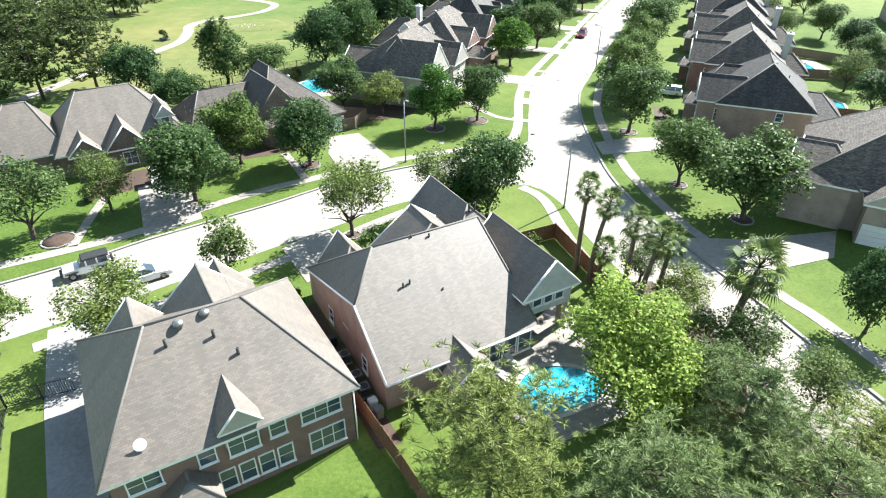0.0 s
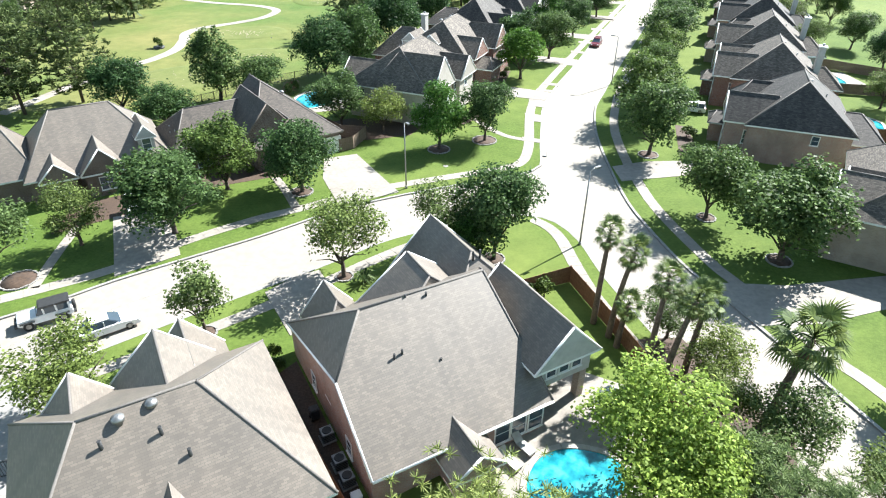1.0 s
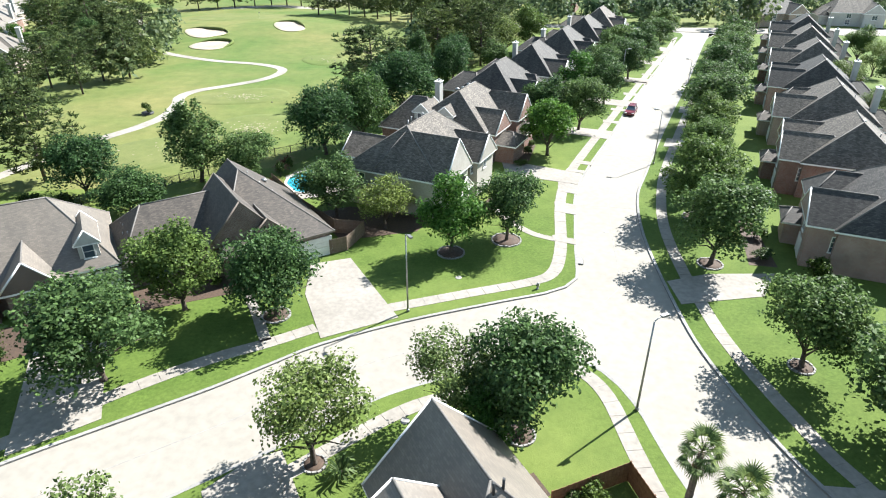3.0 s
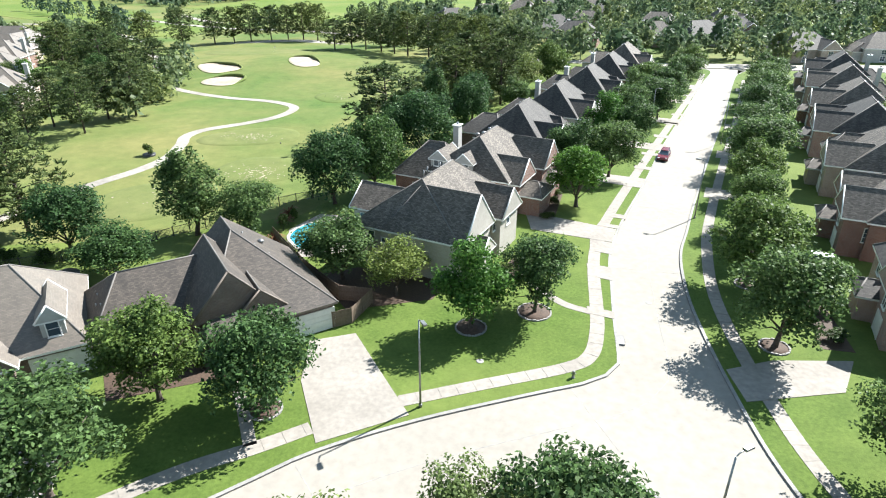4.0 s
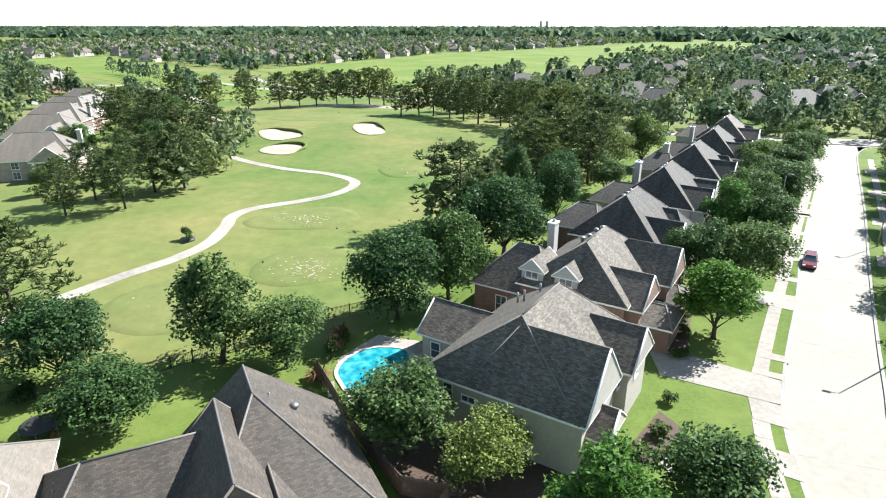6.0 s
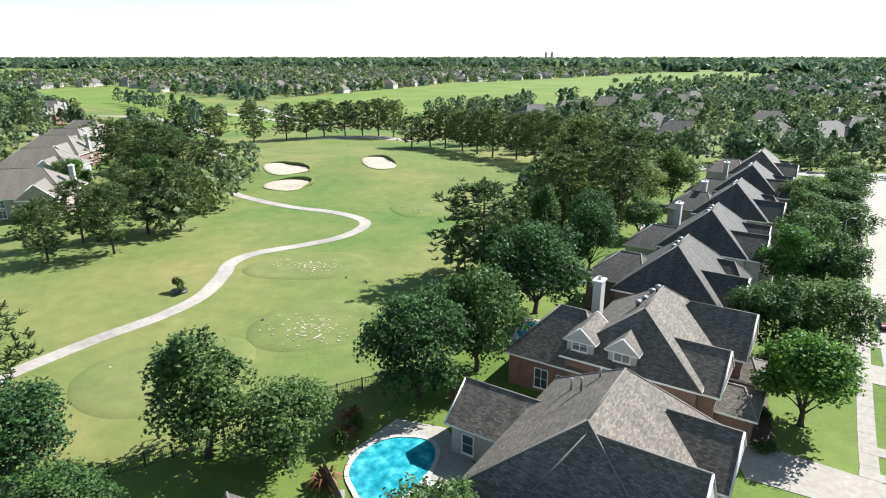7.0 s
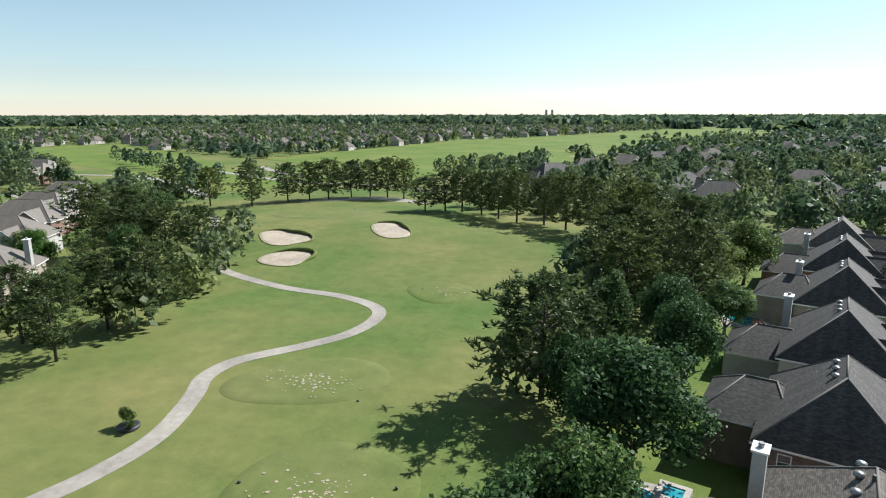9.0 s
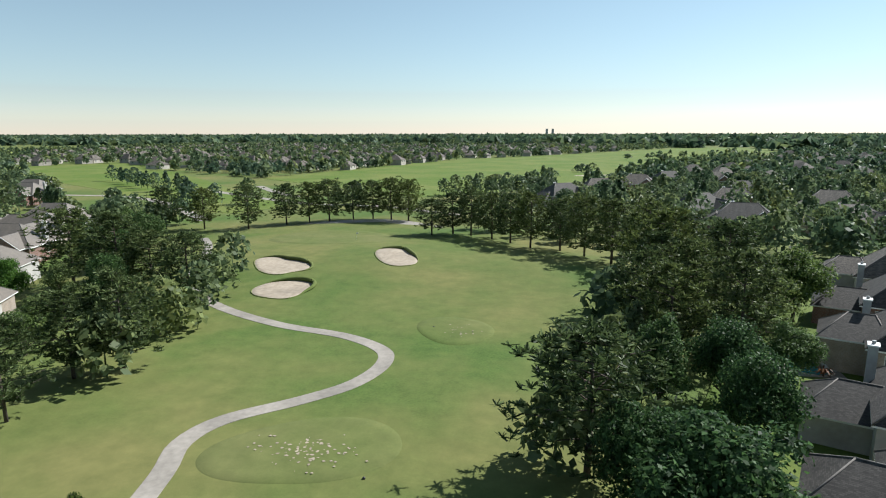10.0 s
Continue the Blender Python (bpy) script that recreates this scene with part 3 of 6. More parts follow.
class House:
    """One house: blocks with walls and roofs, windows, vents, in its own axes."""

    def __init__(self, m, label, wall, roof, wall2=None):
        self.root = thing("house", m, label, "house")
        self.wall, self.roof, self.wall2, self.trim = wall, roof, wall2 or wall, TRIM

    def block(self, x0, x1, y0, y1, z, rise, axis="x", a=None, b=None, over=0.45, wall=None, roof=None, floor=0.0, gable=None):
        w = wall or self.wall
        bm, edges = roof_bm(x0 - over, x1 + over, y0 - over, y1 + over, z, rise, axis, a, b)
        r = part("roof", bm, [roof or self.roof, self.trim, gable or w], self.root)
        caps = [e for e in edges if len(e) == 2 or not e[2]]
        rakes = [e for e in edges if len(e) == 3 and e[2]]
        part("ridge_cap", cap_bm(caps, 0.18), CAP, r)
        for e in rakes:
            part("rake_board", cap_bm([e], 0.18), self.trim, r)
        part("wall", box(x0, x1, y0, y1, floor, z - 0.12), w, self.root)
        return r

    def window(self, x, y, z, w, h, face, nx=2, ny=2, arch=False):
        """A window on a wall that faces 's', 'n', 'e' or 'w' in the house's axes."""
        m = pose(x, y, z, 0, 0, {"s": 0, "e": 90, "n": 180, "w": 270}[face])
        bm = bmesh.new()
        f = 0.09
        add_box(bm, -w / 2 - f, w / 2 + f, -0.07, 0.0, -f, 0)
        add_box(bm, -w / 2 - f, w / 2 + f, -0.07, 0.0, h, h + f)
        for s in (-1, 1):
            add_box(bm, s * (w / 2 + f / 2) - f / 2, s * (w / 2 + f / 2) + f / 2, -0.07, 0.0, 0, h)
        ob = part("window", bm, TRIM, self.root)
        ob.matrix_basis = m
        pb = bmesh.new()
        add_box(pb, -w / 2, w / 2, -0.025, 0.0, 0, h)
        part("pane", pb, GLASS, ob)
        for k in range(1, nx):
            xk = -w / 2 + w * k / nx
            part("mullion", box(xk - 0.03, xk + 0.03, -0.06, -0.002, 0, h), TRIM, ob)
        for k in range(1, ny):
            part("glazing_bar", box(-w / 2, w / 2, -0.05, -0.002, h * k / ny - 0.02, h * k / ny + 0.02), TRIM, ob)
        part("sill", box(-w / 2 - 0.14, w / 2 + 0.14, -0.13, 0, -f - 0.06, -f), TRIM, ob)
        return ob

    def door(self, x, y, w, h, face, name="door", mat=None):
        m = pose(x, y, 0.02, 0, 0, {"s": 0, "e": 90, "n": 180, "w": 270}[face])
        bm = bmesh.new()
        for k in range(4):
            add_box(bm, -w / 2, w / 2, -0.05 - 0.01 * (k % 2), 0, h * k / 4 + 0.015, h * (k + 1) / 4 - 0.015)
        ob = part(name, bm, mat or TRIM, self.root)
        ob.matrix_basis = m
        fb = bmesh.new()
        add_box(fb, -w / 2 - 0.12, -w / 2, -0.08, 0, 0, h + 0.12)
        add_box(fb, w / 2, w / 2 + 0.12, -0.08, 0, 0, h + 0.12)
        add_box(fb, -w / 2, w / 2, -0.08, 0, h, h + 0.12)
        part("door_frame", fb, TRIM, ob)

    def pipe(self, x, y, z, h=0.6, r=0.06, mat=None):
        part("vent_pipe", tube([(x, y, z - 0.3), (x, y, z + h)], [r, r], 8), mat or DARK, self.root)

    def turbine(self, x, y, z):
        bm = tube([(x, y, z - 0.3), (x, y, z + 0.25), (x, y, z + 0.3), (x, y, z + 0.5), (x, y, z + 0.62)], [0.2, 0.2, 0.33, 0.33, 0.1], 12)
        part("roof_vent", bm, METAL, self.root, "domed metal roof ventilator")

    def chimney(self, x, y, z0, z1, w=0.9, d=1.3, mat=None):
        bm = box(x - w / 2, x + w / 2, y - d / 2, y + d / 2, z0, z1)
        c = part("chimney", bm, mat or SIDING, self.root, "tall pale sided chimney")
        part("cap", box(x - w / 2 - 0.12, x + w / 2 + 0.12, y - d / 2 - 0.12, y + d / 2 + 0.12, z1, z1 + 0.15), TRIM, c)
        part("flue", tube([(x, y, z1 + 0.15), (x, y, z1 + 0.5)], [0.2, 0.2], 8), METAL, c)

    def dormer(self, x, y, z, w, face, depth=3.0, h=1.5, rise=1.1, wall=None):
        """A gabled dormer whose front stands at x, y and faces 's', 'n', 'e' or 'w'."""
        m = pose(x, y, z, 0, 0, {"s": 0, "e": 90, "n": 180, "w": 270}[face])
        bm, edges = roof_bm(-w / 2 - 0.3, w / 2 + 0.3, -0.3, depth, h, rise, "y", 0, 0, 0.14)
        r = part("dormer", bm, [self.roof, TRIM, wall or self.wall2], self.root)
        r.matrix_basis = m
        part("dormer_wall", box(-w / 2, w / 2, 0, depth - 0.1, 0, h - 0.1), wall or self.wall2, r)
        for e in edges[1:]:
            part("rake_board", cap_bm([e], 0.16), self.trim, r)
        return r


def lean_roof(h, x0, x1, xr, y0, y1, z, rise, a):
    """A roof with its ridge off the middle: steep on one side, long on the other, hipped in front, a gable behind."""
    bm = bmesh.new()
    A, B, C, D, E, F = [bm.verts.new(c) for c in ((x0, y0, z), (x1, y0, z), (x1, y1, z), (x0, y1, z), (xr, y0 + a, z + rise), (xr, y1, z + rise))]
    lo = [bm.verts.new((v.co.x, v.co.y, z - 0.2)) for v in (A, B, C, D)]
    for q, mi in (((A, B, E), 0), ((B, C, F, E), 0), ((C, D, F), 2), ((D, A, E, F), 0), (tuple(lo), 1)):
        bm.faces.new(q).material_index = mi
    for k, (p, q) in enumerate(((A, B), (B, C), (C, D), (D, A))):
        bm.faces.new((p, q, lo[(k + 1) % 4], lo[k])).material_index = 1
    bmesh.ops.recalc_face_normals(bm, faces=bm.faces)
    r = part("roof", bm, [h.roof, h.trim, h.wall], h.root)
    e, f = Vector((xr, y0 + a, z + rise)), Vector((xr, y1, z + rise))
    part("ridge_cap", cap_bm([(e, f), (Vector((x0, y0, z)), e), (Vector((x1, y0, z)), e)], 0.18), CAP, r)
    part("wall", box(x0 + 0.45, x1 - 0.45, y0 + 0.45, y1 - 0.45, 0, z - 0.12), h.wall, h.root)


# the two nearest houses
hb = House(pose(-18.0, 20.5, 0, 0, 0, 31), "two-storey red brick house with a taupe hipped roof", BRICK_RED, ROOF_TAN)
hb.block(0.1, 14.3, 0.1, 13.2, 5.1, 4.5, "x", 4.4, 4.9)
hb.block(7.9, 12.2, 12.2, 16.6, 3.4, 3.1, "y", 0, 0.0)
hb.block(1.9, 5.0, 9.6, 12.9, 5.3, 2.3, "y", 0, 0)
hb.block(5.6, 11.2, 8.5, 13.9, 5.0, 3.2, "y", 0, 0)
hb.dormer(7.3, -0.1, 4.2, 2.0, "s", 3.6, 1.5, 1.5, STUCCO)
for x, w in ((1.8, 1.7), (5.2, 0.9), (9.4, 0.9), (12.2, 2.5)):
    hb.window(x, 0.1, 3.45, w, 1.15, "s", 1 + (w > 1.2) + (w > 2), 2)
hb.window(7.3, -0.12, 3.5, 1.7, 1.5, "s", 2, 2)
for x in (6.0, 7.2, 8.4, 9.6):
    hb.window(x, 0.1, 0.75, 0.85, 1.5, "s", 1, 2)
hb.window(12.4, 0.1, 0.7, 2.3, 1.6, "s", 3, 2)
hb.block(2.6, 5.2, -1.6, 1.0, 2.4, 1.2, "y", 1.2, 0, over=0.3)
for x, y, z in ((4.9, 5.2, 8.3), (7.6, 4.9, 8.1), (8.6, 3.6, 7.2)):
    hb.pipe(x, y, z - 0.1, 1.0, 0.1)
for x, y in ((5.9, 6.0), (7.5, 6.3)):
    hb.turbine(x, y, 9.05)
for x, y, z in ((1.9, 7.0, 6.9), (1.6, 5.6, 6.6), (11.4, 8.6, 7.9), (12.0, 9.6, 7.3)):
    hb.pipe(x, y, z - 0.15, 0.35, 0.05)
part("satellite_dish", tube([(2.2, 1.0, 5.9), (2.2, 0.9, 6.1), (2.2, 0.75, 6.18)], [0.04, 0.12, 0.36], 12), TRIM, hb.root, "small white satellite dish")
part("downpipe", tube([(14.4, 0.0, 0.05), (14.4, 0.0, 4.9)], [0.05, 0.05], 6), TRIM, hb.root)

ha = House(pose(-3.6, 30.0, 0, 0, 0, 30), "large pink brick house with a taupe hipped roof", BRICK_PINK, ROOF_TAN)
bm = bmesh.new()
FL, FR, BR, BL, RL, RR, AL = [bm.verts.new(c) for c in ((-0.1, 16.65, 2.9), (17, 16.65, 2.9), (13.0, 0.15, 2.9), (-0.1, 0.15, 2.9), (2.9, 8.4, 8.7), (12.4, 8.4, 8.7), (-0.1, 5.2, 6.45))]
for q, mi in (((BL, BR, RR, RL, AL), 0), ((FR, FL, RL, RR), 0), ((BR, FR, RR), 0), ((FL, AL, RL), 0), ((BL, AL, FL), 2), ((FL, FR, BR, BL), 1)):
    bm.faces.new(q).material_index = mi
bmesh.ops.recalc_face_normals(bm, faces=bm.faces)
r = part("roof", bm, [ROOF_TAN, TRIM, BRICK_PINK], ha.root)
V = Vector
part("ridge_cap", cap_bm([(V((2.9, 8.4, 8.7)), V((12.4, 8.4, 8.7))), (V((-0.1, 5.2, 6.45)), V((2.9, 8.4, 8.7))), (V((-0.1, 16.65, 2.9)), V((2.9, 8.4, 8.7))), (V((13.0, 0.15, 2.9)), V((12.4, 8.4, 8.7))), (V((17, 16.65, 2.9)), V((12.4, 8.4, 8.7)))], 0.18), CAP, r)
for e in (((-0.1, 0.15, 2.85), (-0.1, 5.2, 6.4)), ((-0.1, 5.2, 6.4), (-0.1, 16.65, 2.85)), ((-0.1, 0.1, 2.85), (13.0, 0.1, 2.85))):
    part("fascia", cap_bm([(V(e[0]), V(e[1]))], 0.2), TRIM, r)
part("wall", box(0.0, 12.6, 0.6, 16.2, 0, 2.86), BRICK_PINK, ha.root)
part("wall", box(12.61, 16.6, 4.2, 16.2, 0, 2.86), BRICK_TAN, ha.root)
ha.block(4.6, 7.4, -1.6, 2.0, 2.3, 1.5, "y", 0, 0.4)
ha.block(9.4, 18.0, 8.0, 18.4, 2.9, 4.9, "y", 4.5, 0.0)
ha.block(4.9, 13.6, 9.0, 13.9, 4.3, 3.6, "y", 2, 0)
ha.block(1.5, 5.0, 12.5, 16.6, 2.9, 2.7, "y", 2, 0.0)
ha.block(12.5, 17.3, 1.6, 9.4, 4.7, 3.0, "y", 0, 0, wall=SIDING, gable=SIDING, floor=2.7)
for x, h in ((13.8, 1.2), (14.9, 1.7), (16.0, 1.2)):
    ha.window(x, 1.6, 3.5, 0.75, h, "s", 1, 2)
for x in (9.9, 11.2, 12.6):
    ha.window(x - 0.6, 0.6, 0.5, 1.1, 1.7, "s", 1, 2)
for y, z in ((11.0, 0.9), (4.2, 0.9), (7.5, 3.0)):
    ha.window(0.0, y, z, 0.8, 1.3 if z < 2 else 0.8, "w", 1, 2)
for x in (13.0, 16.9):
    part("porch_column", box(x - 0.3, x + 0.3, 1.7, 2.3, 0, 2.7), BRICK_TAN, ha.root, "square brick porch column")
for x in (13.6, 15.2, 16.2):
    ha.window(x, 4.2, 0.3, 1.0, 2.0, "s", 1, 2)
for x, y, z in ((3.9, 5.3, 6.4), (4.5, 5.4, 6.45), (6.8, 4.4, 5.8), (13.6, 11.6, 7.6), (14.2, 11.6, 7.6), (6.2, 8.3, 8.6), (7.6, 8.0, 8.5)):
    ha.pipe(x, y, z - 0.1, 0.6 if x < 6 or x > 13 else 0.3, 0.08)

# across the street
hl = House(pose(-44.2, 77.2, 0, 0, 0, 33), "brick house with a taupe hipped roof and white dormers", BRICK_BROWN, ROOF_TAN, SIDING)
hl.block(-7, 8.0, -6, 7, 3.0, 5.6, "x", 4.5, 5)
hl.block(-1.4, 2.8, -7.4, 1, 3.0, 2.9, "y", 0, 3)
hl.block(-5.6, -2.4, -7.2, -2, 3.0, 2.0, "y", 0, 1)
hl.block(-14.5, -6.0, -4.5, 6, 3.0, 5.2, "x", 4, 3)
hl.dormer(6.0, -5.4, 3.2, 1.8, "s", 5.0, 2.2, 1.5, SIDING)
hl.window(6.0, -5.44, 3.9, 0.9, 1.3, "s", 1, 2)
hl.window(0.7, -7.4, 0.8, 1.5, 1.5, "s", 2, 2)
hl.window(0.7, -7.4, 3.3, 0.9, 0.9, "s", 2, 1)
hl.window(-4.0, -7.2, 0.8, 1.2, 1.4, "s", 2, 2)
hl.door(6.0, -6.0, 4.4, 2.3, "s", "garage_door")
h2 = House(pose(-26.0, 85.0, 0, 0, 0, 36), "brown brick house with a weathered grey-brown roof", BRICK_BROWN, ROOF_WEATHERED)
h2.trim = TRIM_BROWN
h2.block(-10.9, 2.4, -2.8, 7.0, 2.9, 3.9, "x", 3.4, 3)
lean_roof(h2, -2.8, 9.6, 2.8, -7.4, 7.0, 3.0, 5.3, 10.2)
h2.block(-3.0, 3.6, -5.3, 3.2, 3.8, 4.3, "y", 0, 0)
h2.block(0.8, 4.6, -5.8, -1.0, 3.6, 2.2, "y", 0, 0)
h2.dormer(-5.6, -2.4, 2.6, 1.6, "s", 3.4, 1.2, 1.3)
h2.window(-5.6, -2.44, 2.9, 0.8, 0.8, "s", 2, 1)
h2.window(-1.2, -5.3, 0.7, 1.8, 1.7, "s", 3, 2)
h2.window(-1.2, -5.3, 2.7, 1.2, 0.7, "s", 2, 1)
h2.window(2.4, -5.9, 0.7, 1.5, 1.9, "s", 2, 2)
h2.window(2.4, -5.9, 3.0, 1.0, 0.8, "s", 2, 1)
h2.window(-7.8, -2.8, 0.7, 1.6, 1.5, "s", 2, 2)
h2.door(7.0, -6.95, 4.4, 2.2, "s", "garage_door")
for x, y, z in ((4.6, 1.4, 6.6), (5.6, 0.2, 5.8), (4.0, 3.6, 7.2)):
    h2.pipe(x, y, z - 0.1, 0.45, 0.07, METAL)
h2.turbine(5.6, 3.0, 5.9)
for x, y, z in ((-9.8, 0.6, 4.6), (-9.9, 3.0, 4.5), (-10.2, 1.6, 4.2), (-10.0, 4.2, 4.2)):
    h2.pipe(x, y, z - 0.1, 0.35, 0.07, METAL)

ROW_W = [(-6.2, 104.0), (0.6, 124.0), (6.6, 142.5), (14.8, 162.0), (24.0, 184.0), (32.5, 205.0), (40.5, 226.0)]
ROW_E = [(47.0, 88.4), (53, 109), (61, 130), (69, 151), (78, 172), (87, 194), (96, 215)]
LOOK_W = [(STUCCO, ROOF_GREY, "pale stucco two-storey house with a grey shingle roof"), (BRICK_RED, ROOF_GREY, "red brick two-storey house with grey roof and white dormers"),
          (BRICK_BROWN, ROOF_SLATE, "brown brick house with a dark stained hipped roof"), (SIDING, ROOF_SLATE, "pale sided house with a charcoal roof and chimney"),
          (BRICK_TAN, ROOF_SLATE, "tan brick house with a charcoal shingle roof"), (BRICK_RED, ROOF_SLATE, "red brick house with a charcoal shingle roof"), (SIDING, ROOF_GREY, "pale sided house with a grey shingle roof")]
wh = []
for k, (x, y) in enumerate(ROW_W):
    wall, roof, label = LOOK_W[k]
    h = House(pose(x, y, 0, 0, 0, -23), label, wall, roof, SIDING)
    if k == 0:
        h.block(-6.4, 7.0, -7.8, 8.2, 5.0, 5.2, "y", 4.6, 4.4)
        h.block(1.0, 8.2, 1.2, 6.8, 5.0, 3.0, "x", 3, 0)
        h.block(-2.0, 7.5, -7.78, -0.4, 5.03, 4.6, "x", 3, 0)
        h.block(5.6, 8.9, -6.6, -3.2, 3.4, 1.8, "x", 2, 0)
        h.block(-12.6, -6.0, 0.6, 6.6, 3.0, 2.6, "x", 0, 0)
        h.window(-12.6, 2.4, 0.5, 0.9, 1.7, "w", 1, 2)
        h.window(-11.0, 0.6, 0.5, 1.0, 1.7, "s", 1, 2)
        for px_, w in ((-4.2, 0.8), (-2.2, 1.2)):
            h.window(px_, -7.8, 3.3, w, 1.1 if w < 1 else 0.5, "s", 1 + (w > 1), 2 - (w > 1))
        for yy in (-6.4, -4.4, 0.2, 2.8):
            h.window(8.2 if yy > 1 else 7.5, yy + 0.8, 3.4, 0.9, 1.5, "e", 1, 2)
        for px_, py, pz in ((-2.4, 2.6, 9.2), (-1.6, 4.4, 9.4), (-3.6, 3.8, 8.2), (-3.0, 5.6, 7.6)):
            h.pipe(px_, py, pz - 0.6, 0.8, 0.1, METAL)
        h.pipe(-2.6, -5.6, 7.2, 0.5)
        h.pipe(0.6, -5.2, 7.4, 0.5)
    elif k == 1:
        h.block(-6.4, 5.6, -7.6, 7.6, 5.0, 4.8, "y", 4.4, 5)
        h.block(-12.4, -3.0, -7.4, 1.0, 3.6, 4.4, "x", 4.0, 3.6)
        h.block(-0.4, 8.0, 0.6, 6.8, 5.0, 3.5, "x", 3, 0)
        h.block(-1.0, 7.0, -6.8, -1.0, 4.6, 3.0, "x", 3, 0)
        h.block(5.0, 10.0, -6.0, -1.0, 2.9, 1.4, "x", 2, 1.6, wall=BRICK_RED)
        h.block(6.0, 9.4, 0.8, 5.4, 2.9, 1.3, "x", 1, 1.2)
        for px_ in (-5.0, -1.0):
            h.dormer(px_, -7.5, 5.0, 2.6, "s", 4.5, 1.7, 1.4, SIDING)
            h.window(px_, -7.54, 5.75, 1.4, 0.8, "s", 2, 1)
        h.window(-8.8, -7.4, 0.5, 1.3, 2.0, "s", 2, 2)
        h.window(-6.4, -7.6, 0.5, 1.3, 2.0, "s", 2, 2)
        h.window(8.0, 3.7, 3.2, 1.3, 1.4, "e", 2, 2)
        h.chimney(-6.9, 2.6, 3.0, 9.2)
        for q in range(4):
            h.turbine(-1.6 + 0.15 * q, -1.5 + 1.9 * q, 9.0 - 0.2 * (q % 2))
        h.pipe(-0.6, 1.4, 9.2, 0.9, 0.12, DARK)
    else:
        v = (k * 7) % 5 - 2
        h.block(-6.2, 5.4, -7.4, 7.4, 5.0, 5.4, "y", 4.8, 5.2)
        h.block(0.0, 7.4, -6.4 + 0.3 * v, -0.6, 4.8, 3.0, "x", 3, 0)
        h.block(0.6, 6.8, 1.4, 6.4, 4.8, 2.6, "x", 3, 0 if k % 2 else 2)
        h.block(-12.0 + 0.4 * v, -4.0, -3.6, 4.6, 3.2 if k % 2 else 4.6, 2.8, "x", 3.4, 2)
        h.block(6.0, 9.0, -5.4, -1.6, 2.8, 1.1, "x", 1, 1)
        h.window(1.2, -7.4, 3.2, 1.2, 0.8, "s", 2, 1)
        h.window(-4.0, -7.4, 3.0, 0.9, 1.3, "s", 1, 2)
        h.window(7.4, -3.6, 3.0, 1.4, 1.4, "e", 2, 2)
        if k in (3, 4, 5):
            h.chimney(-6.6, 3.4 - 1.2 * v, 3.0, 9.0)
        for q in range(3):
            h.turbine(-1.2, -1.4 + 1.8 * q, 9.4)
        h.pipe(-2.6, 2.2, 7.8, 0.7, 0.08, METAL)
        h.pipe(-3.0, 3.4, 7.4, 0.7, 0.08, METAL)
    wh.append(h)
eh = []
for k, (x, y) in enumerate(ROW_E):
    h = House(pose(x, y, 0, 0, 0, -21), ("pink brick two-storey house with a charcoal roof", "red brick house with a grey shingle roof and chimney", "tan brick house with a charcoal shingle roof")[k % 3],
              (BRICK_PINK, BRICK_RED, BRICK_TAN)[k % 3], (ROOF_SLATE, ROOF_GREY, ROOF_GREY)[k % 3], SIDING)
    v = (k * 3) % 4 - 1.5
    h.block(-5.6, 6.4, -7.8, 7.6, 5.0, 5.0, "y", 4.6, 5.4)
    h.block(-8.2, 0.0, -7.2, -1.2, 5.0, 3.0, "x", 0, 3)
    h.block(-7.6, 0.4, 0.8, 6.6, 4.8, 2.8, "x", 0 if k % 2 else 2.6, 3)
    h.block(4.6, 10.6, -3.4 + v, 4.0, 3.2, 2.6, "x", 2, 3)
    h.block(-9.8, -6.8, -2.0, 1.8, 2.8, 1.1, "x", 1, 1)
    h.window(2.4, -7.8, 3.3, 0.8, 1.1, "s", 1, 2)
    h.window(-5.2, -7.2, 2.2, 1.3, 1.7, "s", 2, 3)
    h.window(-8.2, -4.2, 3.0, 1.2, 1.5, "w", 2, 2)
    h.window(-7.6, 3.6, 3.0, 1.2, 1.4, "w", 2, 2)
    h.door(-8.2, -4.2, 2.2, 2.1, "w", "garage_door")
    if k:
        h.chimney(6.6, 1.0 - v, 3.0, 9.2)
    for q in range(2):
        h.turbine(1.2 - 0.3 * q, -3.2 + 2.2 * q, 8.6 + 0.5 * q)
    h.pipe(3.0, -2.4, 7.8, 0.6, 0.08, METAL)
    eh.append(h)
h0 = House(pose(50.0, 63.0, 0, 0, 0, 60), "large tan brick house with a grey shingle roof", BRICK_TAN, ROOF_GREY, SIDING)
h0.block(-9, 8, -7, 8, 5.0, 5.6, "x", 5, 5)
h0.block(-9.5, -2, 3.0, 9.0, 5.0, 3.0, "y", 3, 0)
h0.dormer(-3.6, 8.4, 3.6, 2.6, "n", 4.0, 2.6, 1.5, STUCCO)
h0.window(-3.6, 9.04, 3.4, 1.3, 1.6, "n", 2, 2)
h0.window(-7.4, 9.0, 1.0, 1.4, 1.6, "n", 2, 2)
h0.window(3.0, 8.0, 2.8, 1.2, 1.6, "n", 2, 2)
h0.block(-11.6, -3.0, -5.0, 1.6, 4.6, 3.0, "x", 0, 3, gable=STUCCO)
h0.window(-11.6, -1.7, 3.1, 1.3, 1.6, "w", 2, 3)
for y in (-3.6, 0.0):
    h0.door(-11.66, y, 2.6, 2.2, "w", "garage_door")
h0.window(-9.0, 4.6, 2.9, 1.1, 1.5, "w", 2, 2)
h0.window(-9.0, 4.6, 0.7, 1.1, 1.5, "w", 2, 2)
